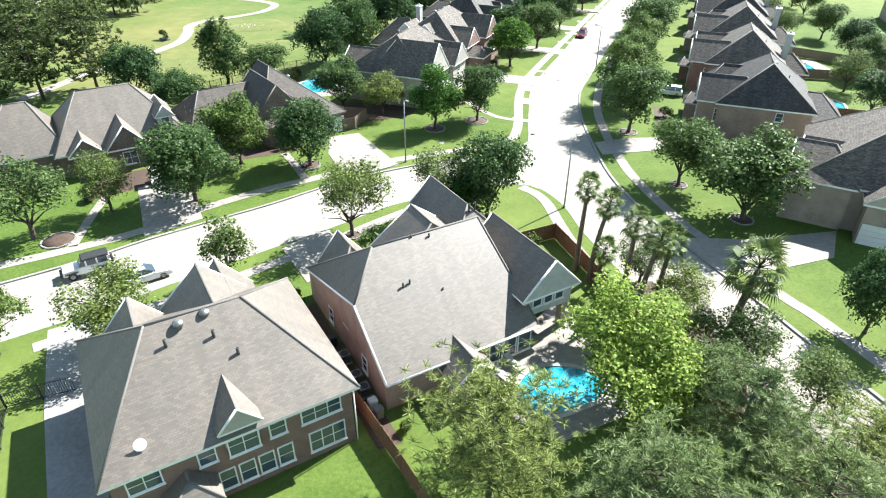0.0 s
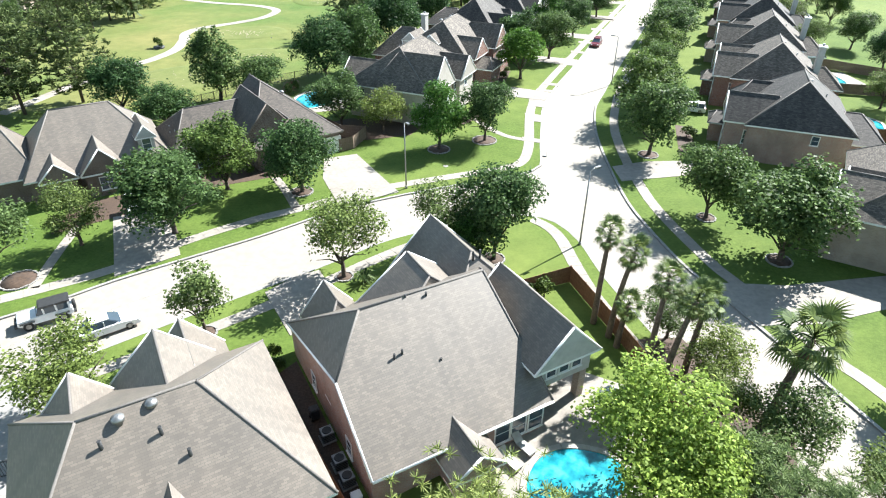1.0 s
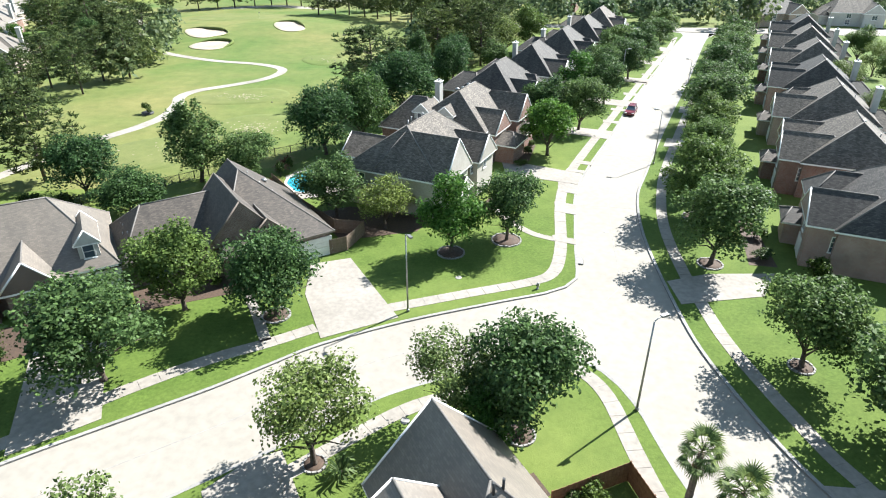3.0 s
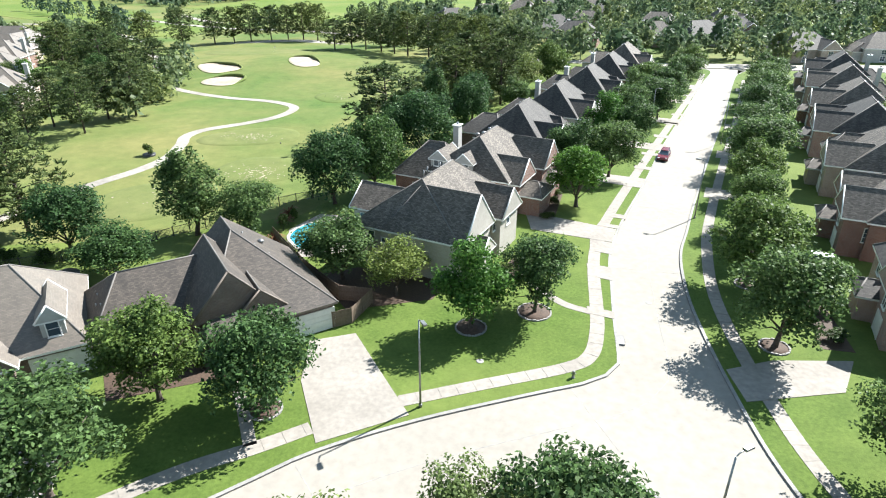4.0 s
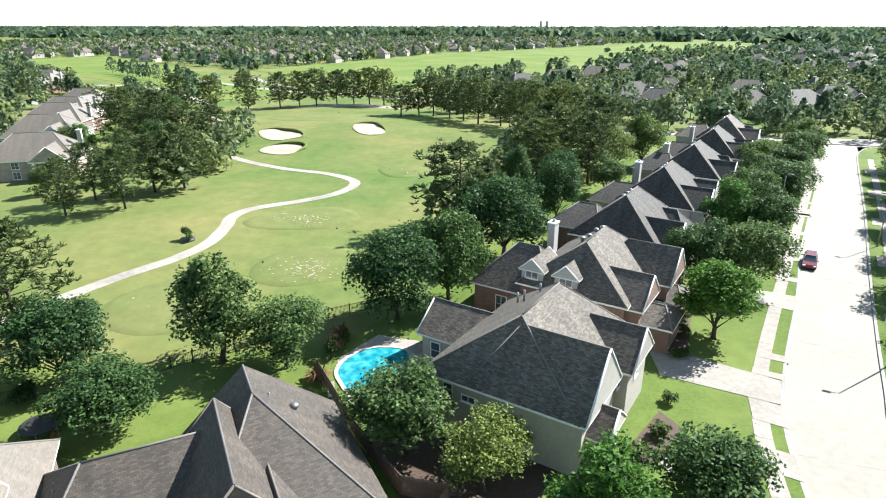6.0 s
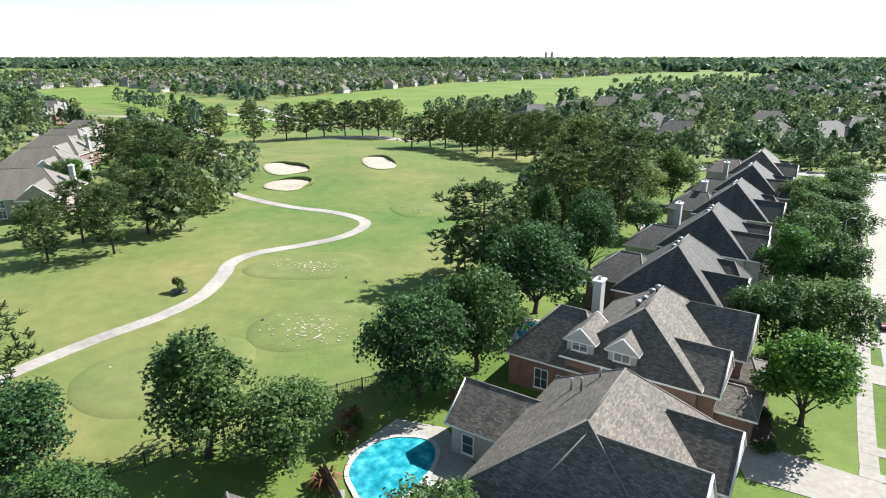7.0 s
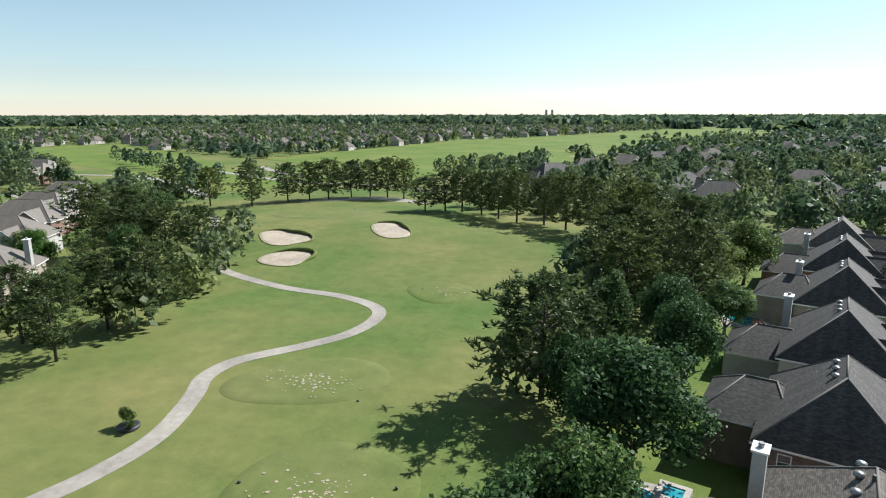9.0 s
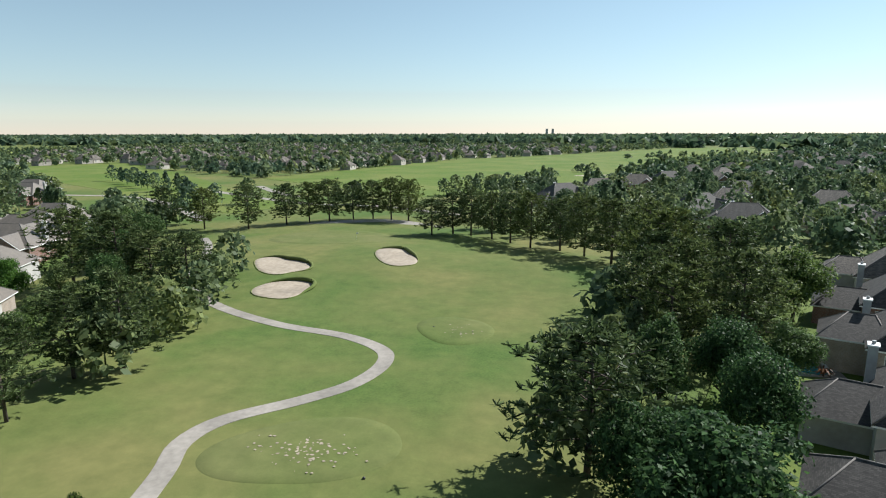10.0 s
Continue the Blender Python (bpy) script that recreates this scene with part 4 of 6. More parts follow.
for q in range(2):
    h0.door(-3.5 + 3.3 * q, 8.06 + 0.98 * (q == 0), 2.5, 2.2, "n", "garage_door")

# houses on the far side of the golf course and behind the woods
FAR_HOMES = [(-120.5, 175.5, 25), (-141.4, 202, 20), (-158, 226, 15), (-168, 242, 10), (-182, 268, 5), (-262, 338, 0), (-276, 356, 0), (29, 336, 20), (47, 360, -10), (-20, 374, 30), (-2, 406, 10),
             (36, 305, -15), (67, 306, 5), (88, 312, 20), (64, 470, 0), (41, 470, 15), (82, 356, -20), (108, 330, 0), (120, 375, 15), (60, 400, 5), (20, 440, -10), (110, 268, 10), (140, 270, -10), (165, 300, 0), (104, 112, 70), (110, 134, 70), (98, 90, 70), (118, 156, 70)]
for k, (x, y, a) in enumerate(FAR_HOMES):
    left = x < -100
    h = House(pose(x, y, 0, 0, 0, a), "house with a taupe hipped roof behind golf-course trees" if left else "house with a dark hipped roof among tall trees", (BRICK_TAN, SIDING, BRICK_RED)[k % 3], ROOF_TAN if left else (ROOF_GREY, ROOF_SLATE)[k % 2])
    h.block(-9, 9, -7, 7, 4.6, 5.0, "x", 5, 6)
    h.block(1, 8, -9.5, 0, 4.6, 3.2, "y", 0, 3)
    h.block(-12, -5, -5, 6, 3.2, 3.0, "y", 3, 3)
    h.window(4.5, -9.5, 2.6, 1.6, 1.4, "s", 2, 2)
    h.window(-3.0, -7.0, 2.8, 1.4, 1.4, "s", 2, 2)
    h.window(-3.0, -7.0, 0.6, 1.4, 1.5, "s", 2, 2)
    if k % 3 != 1:
        h.chimney(8.6 if left else -4.0, 1.0, 2.0, 9.6)

# ---- trees ----
def quads_mesh(name, centres, size, mat, rng, aspect=0.6, tilt_up=0.35, outward=None):
    """One mesh of many leaves: a small bent card at every centre, none alike."""
    n = len(centres)
    d = rng.normal(size=(n, 3))
    if outward is not None:
        d = d * 0.75 + outward * 0.9
    d[:, 2] += tilt_up
    d /= np.linalg.norm(d, axis=1)[:, None]
    h = rng.normal(size=(n, 3))
    u = np.cross(d, h)
    u /= np.linalg.norm(u, axis=1)[:, None]
    v = np.cross(d, u)
    s = (size * rng.uniform(0.65, 1.35, n))[:, None]
    u, v = u * s * 0.5, v * s * 0.5 * aspect
    bend = d * s * 0.12
    vs = np.stack([centres - u - bend, centres - v, centres + u - bend, centres + v], 1).reshape(-1, 3)
    me = bpy.data.meshes.new(name)
    me.vertices.add(4 * n)
    me.vertices.foreach_set("co", vs.astype(np.float32).ravel())
    me.loops.add(4 * n)
    me.loops.foreach_set("vertex_index", np.arange(4 * n, dtype=np.int32))
    me.polygons.add(n)
    me.polygons.foreach_set("loop_start", np.arange(0, 4 * n, 4, dtype=np.int32))
    me.update(calc_edges=True)
    me.materials.append(mat)
    return me


def crown_points(rng, n, R, H, lobes, spread=0.55, shell=0.22, squash=0.75):
    """Leaf places on lobes that stand round the crown's middle (the crown is R wide each way and H high, its middle at 0)."""
    cs, rs = [(0.0, 0.0, 0.0)], [0.5]
    while len(cs) < lobes:
        q = rng.uniform(-1, 1, 3)
        m = math.sqrt(q[0] ** 2 + q[1] ** 2 + q[2] ** 2)
        if 0.45 < m < 1.0 and q[2] > -0.62 and min(math.dist(q * spread, c) for c in cs) > 0.17:
            cs.append(tuple(q * spread * np.array([1, 1, 0.95])))
            rs.append(rng.uniform(0.22, 0.38))
    cs, rs = np.array(cs), np.array(rs)
    pick = rng.choice(lobes, n, p=rs ** 2 / (rs ** 2).sum())
    d = rng.normal(size=(n, 3))
    d /= np.linalg.norm(d, axis=1)[:, None]
    d[:, 2] = np.where(d[:, 2] < -0.35, -d[:, 2], d[:, 2])
    wob = 1 + 0.25 * np.sin(5 * d[:, 0] + pick) * np.sin(6 * d[:, 1] + 2 * pick) + 0.15 * np.sin(11 * d[:, 2] + 9 * d[:, 0])
    r = rs[pick] * wob * (1 - shell * np.abs(rng.normal(size=n)))
    p = cs[pick] + d * r[:, None]
    p[:, 2] *= squash / 0.75
    return p * np.array([R, R, H / 2]), d


def limbs(rng, R, height, crown_z, trunk_r, n=7, lean=0.3):
    bm = bmesh.new()
    top = Vector((rng.uniform(-lean, lean), rng.uniform(-lean, lean), crown_z))
    add_tube(bm, [(0, 0, -0.2), (0.03, 0.02, 0.25), tuple(top * 0.55), tuple(top)], [trunk_r * 1.5, trunk_r, trunk_r * 0.85, trunk_r * 0.55], 8)
    for k in range(n):
        a = 2.4 * k + rng.uniform(-0.3, 0.3)
        s = top * rng.uniform(0.5, 0.95)
        e = Vector((math.cos(a) * R * 0.62, math.sin(a) * R * 0.62, crown_z + (height - crown_z) * rng.uniform(0.1, 0.6)))
        mid = s.lerp(e, 0.5) + Vector((0, 0, 0.35))
        add_tube(bm, [tuple(s), tuple(mid), tuple(e)], [trunk_r * 0.5, trunk_r * 0.3, trunk_r * 0.1], 5)
    return bm


PROTO = {}


def tree_proto(kind, seed):
    """Meshes of a tree at its own true size: trunk, crown, height, crown radius."""
    if (kind, seed) in PROTO:
        return PROTO[kind, seed]
    rng = np.random.default_rng(100 + seed * 17 + sum(map(ord, kind)))
    H, R, n, size, mat, lobes, spread, low, squash = {
        "oak": (10, 4.5, 11000, 0.31, OAK, 26, 0.72, 0.06, 0.9),
        "elm": (10, 4.3, 6400, 0.27, OAK_LIGHT, 26, 0.74, 0.16, 0.9),
        "live_oak": (10, 5, 11500, 0.325, OAK_DARK, 28, 0.72, 0.0, 0.9),
        "maple": (9.5, 4, 9500, 0.3, MAPLE, 24, 0.68, 0.06, 0.92),
        "lime": (11, 4.6, 17000, 0.24, LIME, 36, 0.76, 0.06, 0.92),
        "poplar": (11, 3.7, 8000, 0.32, OAK, 34, 0.74, 0.02, 0.95),
        "small": (7, 2.6, 2600, 0.28, OAK_LIGHT, 18, 0.72, 0.2, 0.9),
        "bush": (2.4, 1.5, 1400, 0.2, SHRUB, 10, 0.55, -0.1, 0.85)}[kind]
    cz = H * (1 + low) / 2
    p, d = crown_points(rng, n, R, H * (1 - low), lobes, spread, 0.25, squash)
    p[:, 2] += cz
    if kind == "poplar":
        k = np.clip((p[:, 2] / H - 0.35) / 0.65, 0, 1)
        p[:, :2] *= (1.05 - 0.45 * k)[:, None]
    crown = quads_mesh("crown", p, size, mat, rng, 0.62, 0.35, d)
    trunk = mesh_of("trunk", limbs(rng, R, H, H * max(low, 0.12) + 0.9, 0.022 * H), BARK, False)
    PROTO[kind, seed] = trunk, crown, H, R
    return PROTO[kind, seed]


def pine_proto(seed, n_tuft, per, H=13.0, R=4.2, low=0.35, needle=0.42, wide=0.17):
    """A loblolly pine: a straight trunk, whorled limbs that carry needle tufts."""
    key = ("pine", seed, n_tuft)
    if key in PROTO:
        return PROTO[key]
    rng = np.random.default_rng(900 + seed)
    bm = tube([(0, 0, -0.2), (0.05, 0, H * 0.3), (0.12, 0.05, H * 0.65), (0, 0.1, H * 0.97)], [0.24, 0.2, 0.13, 0.03], 8)
    tufts = []
    m = 34
    for k in range(m):
        f = (k + 0.5) / m
        z = H * (low + (1 - low) * f * 0.98)
        a = 2.39996 * k + rng.uniform(-0.4, 0.4)
        L = R * (0.45 + 0.75 * math.sin(math.pi * min(1, 0.22 + 0.72 * f))) * rng.uniform(0.6, 1.1) * (1 if f < 0.9 else 0.5)
        e = Vector((math.cos(a) * L, math.sin(a) * L, z + L * rng.uniform(0.05, 0.45)))
        s = Vector((0.08, 0.04, z))
        mid = s.lerp(e, 0.5) + Vector((0, 0, -0.1))
        add_tube(bm, [tuple(s), tuple(mid), tuple(e)], [0.06, 0.045, 0.015], 4)
        c = int(n_tuft / m)
        for j in range(c):
            q = mid.lerp(e, rng.uniform(-0.1, 1.12)) + Vector(rng.normal(size=3) * (0.15 * L + 0.16) * np.array([1, 1, 0.9]))
            tufts.append(tuple(q))
    t = np.array(tufts)
    t = np.repeat(t, per, axis=0)
    d = rng.normal(size=t.shape)
    d[:, 2] = np.abs(d[:, 2]) * 0.9
    d /= np.linalg.norm(d, axis=1)[:, None]
    s = (needle * rng.uniform(0.6, 1.2, len(t)))[:, None]
    w = np.cross(d, rng.normal(size=t.shape))
    w /= np.linalg.norm(w, axis=1)[:, None]
    w *= s * wide
    vs = np.stack([t - w * 0.6, t + d * s - w * 0.5, t + d * s * 1.05 + w * 0.5, t + w * 0.6], 1).reshape(-1, 3)
    me = bpy.data.meshes.new("crown")
    k = len(t)
    me.vertices.add(4 * k)
    me.vertices.foreach_set("co", vs.astype(np.float32).ravel())
    me.loops.add(4 * k)
    me.loops.foreach_set("vertex_index", np.arange(4 * k, dtype=np.int32))
    me.polygons.add(k)
    me.polygons.foreach_set("loop_start", np.arange(0, 4 * k, 4, dtype=np.int32))
    me.update(calc_edges=True)
    me.materials.append(NEEDLE_NEAR if per > 20 else NEEDLE)
    PROTO[key] = mesh_of("trunk", bm, BARK, False), me, H, R
    return PROTO[key]


LABEL = {"oak": "spreading green oak tree with a rounded leafy crown", "elm": "open light-green street tree with a thin crown", "live_oak": "dense dark green live oak tree",
         "maple": "bright green rounded maple tree on the lawn", "lime": "tree with bright yellow-green spring leaves beside the pool", "poplar": "upright feathery green tree by the golf course",
         "small": "small young street tree on the verge", "bush": "low rounded leafy green garden shrub", "pine": "tall dark pine tree with a ragged crown"}
tree_no = 0


def tree(kind, x, y, h, r, z=0.0, group="", dense=False, label=""):
    global tree_no
    tree_no += 1
    if kind == "pine":
        trunk, crown, H, R = pine_proto(tree_no % 3, *((820, 30, 13, 4.2, 0.15, 0.5, 0.07) if dense else (510, 14, 13.0, 4.0, 0.16, 0.6, 0.18)))
    else:
        trunk, crown, H, R = tree_proto(kind, tree_no % 2)
    nm = "shrub" if kind == "bush" else "tree" if kind != "pine" else "pine_tree"
    root = thing(nm, pose(x, y, z, 0, 0, (tree_no * 137.5) % 360) @ Matrix.Diagonal((r / R, r / R, h / H, 1)), label or LABEL[kind], "shrub" if kind == "bush" else "tree", group)
    share("trunk", trunk, root)
    share("crown", crown, root)
    return root


for k, x, y, h, r in (("elm", -9.4, 54.8, 8.6, 3.9), ("oak", 4.9, 58.2, 9.6, 4.2), ("elm", 0.1, 59.6, 7.6, 3.4), ("maple", 2.6, 57.2, 5.6, 2.6), ("small", -19.7, 46.4, 6.4, 2.4),
                      ("oak", -28.6, 62.6, 8.6, 5.0), ("oak", -26.3, 73.0, 8.6, 4.2), ("live_oak", -17.2, 72.4, 8.4, 4.5), ("maple", -1.1, 85.6, 8.6, 3.9), ("oak", 5.3, 89, 8.2, 3.8),
                      ("elm", -42.5, 54.0, 9.0, 4.6), ("elm", -37.2, 60.0, 6.6, 3.0), ("elm", -25.4, 37.6, 6.8, 3.7), ("oak", -35.4, 36.4, 7.0, 3.0)):
    tree(k, x, y, h * 1.06, r * 1.16, group="street trees")
for k, x, y, h, r in (("oak", -15.9, 94.6, 7.6, 4.4), ("elm", -9.3, 91.4, 6.2, 3.5), ("poplar", -37.6, 105.3, 11.2, 4.5), ("oak", -30.7, 105.2, 7.2, 4.4), ("live_oak", -50.9, 99.1, 8.6, 4.8),
                      ("live_oak", -41.7, 93.4, 6.0, 4.4), ("live_oak", -22.3, 117.6, 11.2, 5.4), ("live_oak", -17.2, 123.8, 11.2, 5.0), ("live_oak", -15.5, 147, 10, 4.4), ("live_oak", -11.6, 140.2, 11.8, 6.6), ("poplar", -11.2, 168, 11, 3.5),
                      ("live_oak", -4, 157.6, 10.9, 4.2), ("oak", 16.5, 207, 12, 5.5), ("elm", 9.6, 199, 10, 5.2), ("oak", 6.0, 178.5, 7.5, 3.6), ("live_oak", -3.4, 171, 10, 4.4), ("elm", -7.0, 97.0, 4.2, 2.6)):
    tree(k, x, y, h * 1.05, r * 1.16, group="trees along the golf course")
for k, x, y, h, r in (("maple", 13.2, 119.0, 8.8, 4.4), ("oak", 14.2, 132.0, 9, 4.2), ("oak", 20.2, 133.0, 8.9, 4.4), ("maple", 22.6, 152.0, 9.4, 4.4), ("oak", 29.2, 166, 9, 4.4), ("oak", 34.5, 182, 9, 4.4), ("oak", 40.8, 197, 9, 4.6), ("oak", 28, 151, 9, 4.2), ("oak", 38, 174, 9, 4.8), ("oak", 45, 192, 9, 4.8), ("oak", 53, 210, 9, 5),
                      ("oak", 60, 228, 9, 5), ("oak", 27.3, 84.4, 9.6, 4.6), ("oak", 29.2, 96.6, 9.8, 4.8), ("oak", 35.5, 112.5, 8.2, 3.6), ("oak", 39.6, 124, 8.4, 4.0), ("oak", 49.5, 149, 9, 4.6), ("oak", 61, 176, 9, 4.6), ("oak", 71, 200, 9, 4.6), ("oak", 32.6, 104.4, 7.4, 3.2), ("oak", 44.0, 135, 9.7, 5.5), ("oak", 56, 164, 9.4, 5.8), ("oak", 66, 188, 9, 5.4),
                      ("oak", 76, 212, 9, 5.4), ("oak", 29.0, 67.0, 8.2, 3.9), ("oak", 33.2, 58.4, 9.6, 5.4), ("live_oak", 35.5, 39.2, 7.6, 2.8)):
    tree(k, x, y, h * 1.06, r * 1.2, group="street trees")
for x, y, h, r in ((-66, 98, 15, 5.0), (-60, 104, 14, 4.5), (-72, 105, 15, 5), (-69, 90, 13, 4.5), (-20, 152.2, 14.3, 5.8), (-4.7, 209, 18, 6), (6.2, 210, 16, 5.5), (-2, 196, 15, 5), (0, 220, 16, 5.5), (-8, 182, 14, 5), (3, 188, 15, 5), (-9.5, 193, 14, 4.6), (-6, 203, 15, 4.8), (9, 222, 14, 4.6),
                   (-90, 146, 10, 3.4), (-91.5, 155.6, 11, 3.5), (-81.8, 151, 11.4, 3.5), (-79.6, 166.7, 13, 4.4), (-83.6, 162.6, 11.6, 4.2), (-90.7, 198.8, 12.8, 4.7), (-107.6, 201.6, 16, 5.6), (-101, 202.8, 12, 5)):
    tree("pine", x, y, h, r, land(x, y), "pines on the golf course")
for x, y, h, r in ((-121, 205, 16, 6), (-151, 279, 14, 4.6), (-138.5, 281.4, 13.3, 4.6), (-124, 284, 14.3, 4.6), (-116, 296, 14, 4.5), (-110, 302, 14, 4.5), (-104, 306, 14.8, 5), (-97, 312, 14, 4.6), (-90, 314, 14, 4.6), (-83, 314, 15, 5), (-76, 312, 14.4, 4.8),
                   (-61, 281, 11, 4.6), (-55, 285, 13, 4.6), (-49, 283, 14.6, 4.8), (-42, 278, 13.4, 4.8), (-36, 272, 14, 4.8), (-30, 265, 15, 5), (-22, 262, 14, 5), (-16, 254, 15, 5.2), (-10, 246, 15, 5.4), (-3, 238, 16, 5.6)):
    tree("pine", x, y, h, r, land(x, y), "row of pines behind the green")
for k, x, y, h, r in (("elm", 70, 104, 7, 4), ("oak", 78, 112, 8, 4.5), ("elm", 82, 100, 7, 4), ("live_oak", 68, 93, 7, 4.5), ("elm", 76, 88, 8, 4), ("live_oak", 84, 127, 8, 4.5), ("elm", 90, 116, 8, 4), ("live_oak", 66, 76, 7, 4.2),
                      ("oak", 92, 103, 8, 4.5), ("elm", 74, 137, 8, 4), ("oak", 86, 142, 8, 4.5), ("elm", 80, 160, 8, 4.4), ("oak", 94, 166, 9, 4.6), ("live_oak", 60, 70, 6, 3.6), ("elm", 98, 180, 8, 4.5), ("oak", 104, 198, 9, 5)):
    tree(k, x, y, h, r, group="back garden trees")
for k, x, y, h, r in (("live_oak", -103, 193, 10, 4.4), ("live_oak", -116, 212, 11, 5.0), ("live_oak", -123, 221, 11, 4.8), ("oak", -127, 237, 11, 5), ("live_oak", -137, 247, 10, 4.8), ("oak", -147, 255, 10, 4.8), ("oak", -131, 221, 9, 4.2),
                      ("live_oak", -130, 229, 10, 4.6), ("oak", -135, 238, 10, 4.6), ("maple", -123, 192, 8.6, 4.2), ("elm", -112, 192, 8, 4), ("elm", -101, 177, 7, 3.4), ("oak", -97, 169, 7, 3.4), ("elm", -131, 196, 8, 3.6), ("oak", -150, 240, 9, 4), ("oak", -104, 158, 6, 3)):
    tree(k, x, y, h, r, land(x, y), "trees of the gardens beyond the golf course")
# beside the nearest pool
tree("lime", 12.9, 31.0, 9.6, 5.4)
for x, y, h, r in ((2.9, 23.2, 9.2, 3.9), (12.0, 20.8, 7.2, 3.8), (18.8, 26.0, 8.0, 3.2), (20.6, 20.4, 7.4, 3.8), (26.6, 25.0, 5.4, 2.8)):
    tree("pine", x, y, h, r, dense=True, group="pines beside the pool")

# ---- distance: woods and suburbs to the horizon ----
def cards_object(name, vs, mat, label, category):
    k = len(vs) // 4
    me = bpy.data.meshes.new(name)
    me.vertices.add(4 * k)
    me.vertices.foreach_set("co", vs.astype(np.float32).ravel())
    me.loops.add(4 * k)
    me.loops.foreach_set("vertex_index", np.arange(4 * k, dtype=np.int32))
    me.polygons.add(k)
    me.polygons.foreach_set("loop_start", np.arange(0, 4 * k, 4, dtype=np.int32))
    me.update(calc_edges=True)
    me.materials.append(mat)
    return tagged(new(name, me), label, category, kind="stuff")


def wood(name, spots, cards, seed, mat, label, tall=(8, 15), wide=(3.2, 5.5)):
    """Many distant trees: ragged crowns of leaf cards on thin trunks."""
    rng = np.random.default_rng(seed)
    out = []
    for x, y in spots:
        h, r = rng.uniform(*tall), rng.uniform(*wide)
        conic = rng.random() < 0.3
        z = rng.uniform(0.05, 1, cards) ** 0.8
        prof = np.where(conic, 1.1 - z, np.sqrt(np.clip(1 - (2 * z - 0.9) ** 2 * 0.85, 0.05, 1)))
        a = rng.uniform(0, 2 * math.pi, cards)
        lump = 1 + 0.3 * np.sin(3 * a + 6 * z + rng.uniform(0, 6))
        rad = r * prof * lump * np.sqrt(rng.uniform(0.35, 1, cards))
        c = np.stack([x + np.cos(a) * rad, y + np.sin(a) * rad, h * (0.12 + 0.86 * z)], 1)
        s = r * 2.6 / math.sqrt(cards) * rng.uniform(0.7, 1.3, cards)
        d = rng.normal(size=(cards, 3)) + np.stack([np.cos(a), np.sin(a), np.full(cards, 0.7)], 1)
        d /= np.linalg.norm(d, axis=1)[:, None]
        u = np.cross(d, rng.normal(size=(cards, 3)))
        u /= np.linalg.norm(u, axis=1)[:, None]
        v = np.cross(d, u)
        out.append(np.stack([c - u * s[:, None], c - v * s[:, None] * 0.7, c + u * s[:, None], c + v * s[:, None] * 0.7], 1).reshape(-1, 3))
        t = np.array([[x - 0.18, y, -0.2], [x + 0.18, y, -0.2], [x + 0.1, y, h * 0.6], [x - 0.1, y, h * 0.6]])
        out.append(t)
    return cards_object(name, np.concatenate(out), mat, label, "woods")


def scatter(seed, n, x0, x1, y0, y1, keep, gap):
    rng = np.random.default_rng(seed)
    cell, got = {}, []
    for _ in range(n):
        x, y = rng.uniform(x0, x1), rng.uniform(y0, y1)
        if not keep(x, y):
            continue
        k = (int(x // gap), int(y // gap))
        if k in cell:
            continue
        cell[k] = 1
        got.append((x, y))
    return got


def near_line(x, y, line, d):
    return any((x - a) ** 2 + (y - b) ** 2 < d * d for a, b in line)


HOLE = [(-150, 130), (-78, 145), (-74, 170), (-86, 205), (-100, 235), (-136, 262), (-150, 275), (-150, 300), (-110, 312), (-85, 322), (-60, 300), (-20, 268), (-6, 240), (-10, 215), (-16, 190), (-25, 150), (-30, 95), (-110, 80)]
OPEN = [(-190, 285), (-120, 300), (-60, 298), (-22, 300), (-16, 340), (-40, 400), (-92, 396), (-190, 475), (-330, 560), (-420, 500)]
GARDENS = [(-60, 110), (-80, 165), (-92, 205), (-102, 236), (-138, 266), (-260, 330), (-330, 330), (-300, 110)]
HOME_SPOTS = [(x, y) for x, y, a in FAR_HOMES]


def in_view(x, y, lo=-1.1, hi=1.1):
    return lo < (x + 25) / max(1, y - 40) < hi


def mid_ok(x, y):
    return (in_view(x, y) and not (x > -30 and y > 390 and x < 0.45 * (y - 390) + 15 and (x * 5.3 + y * 2.9) % 10 > 2) and not inside(x, y, HOLE) and not inside(x, y, FAR_FAIRWAY) and not inside(x, y, LEFT_FAIRWAY) and not inside(x, y, OPEN) and not near_line(x, y, HOME_SPOTS, 15 if x < 0 else 13)
            and not (inside(x, y, GARDENS) and (x > -165 and y < 272 or (x * 7.3 + y * 3.1) % 10 > 2.6)) and not (x > -30 and y > 260 and (x * 3.7 + y * 9.1) % 10 > 5.8)
            and not near_line(x, y, GATE_ROAD, 6) and not (y < 256 and x > -12) and not near_line(x, y, ROW_W, 14) and not (70 < x < 185 and 700 < y < 800) )


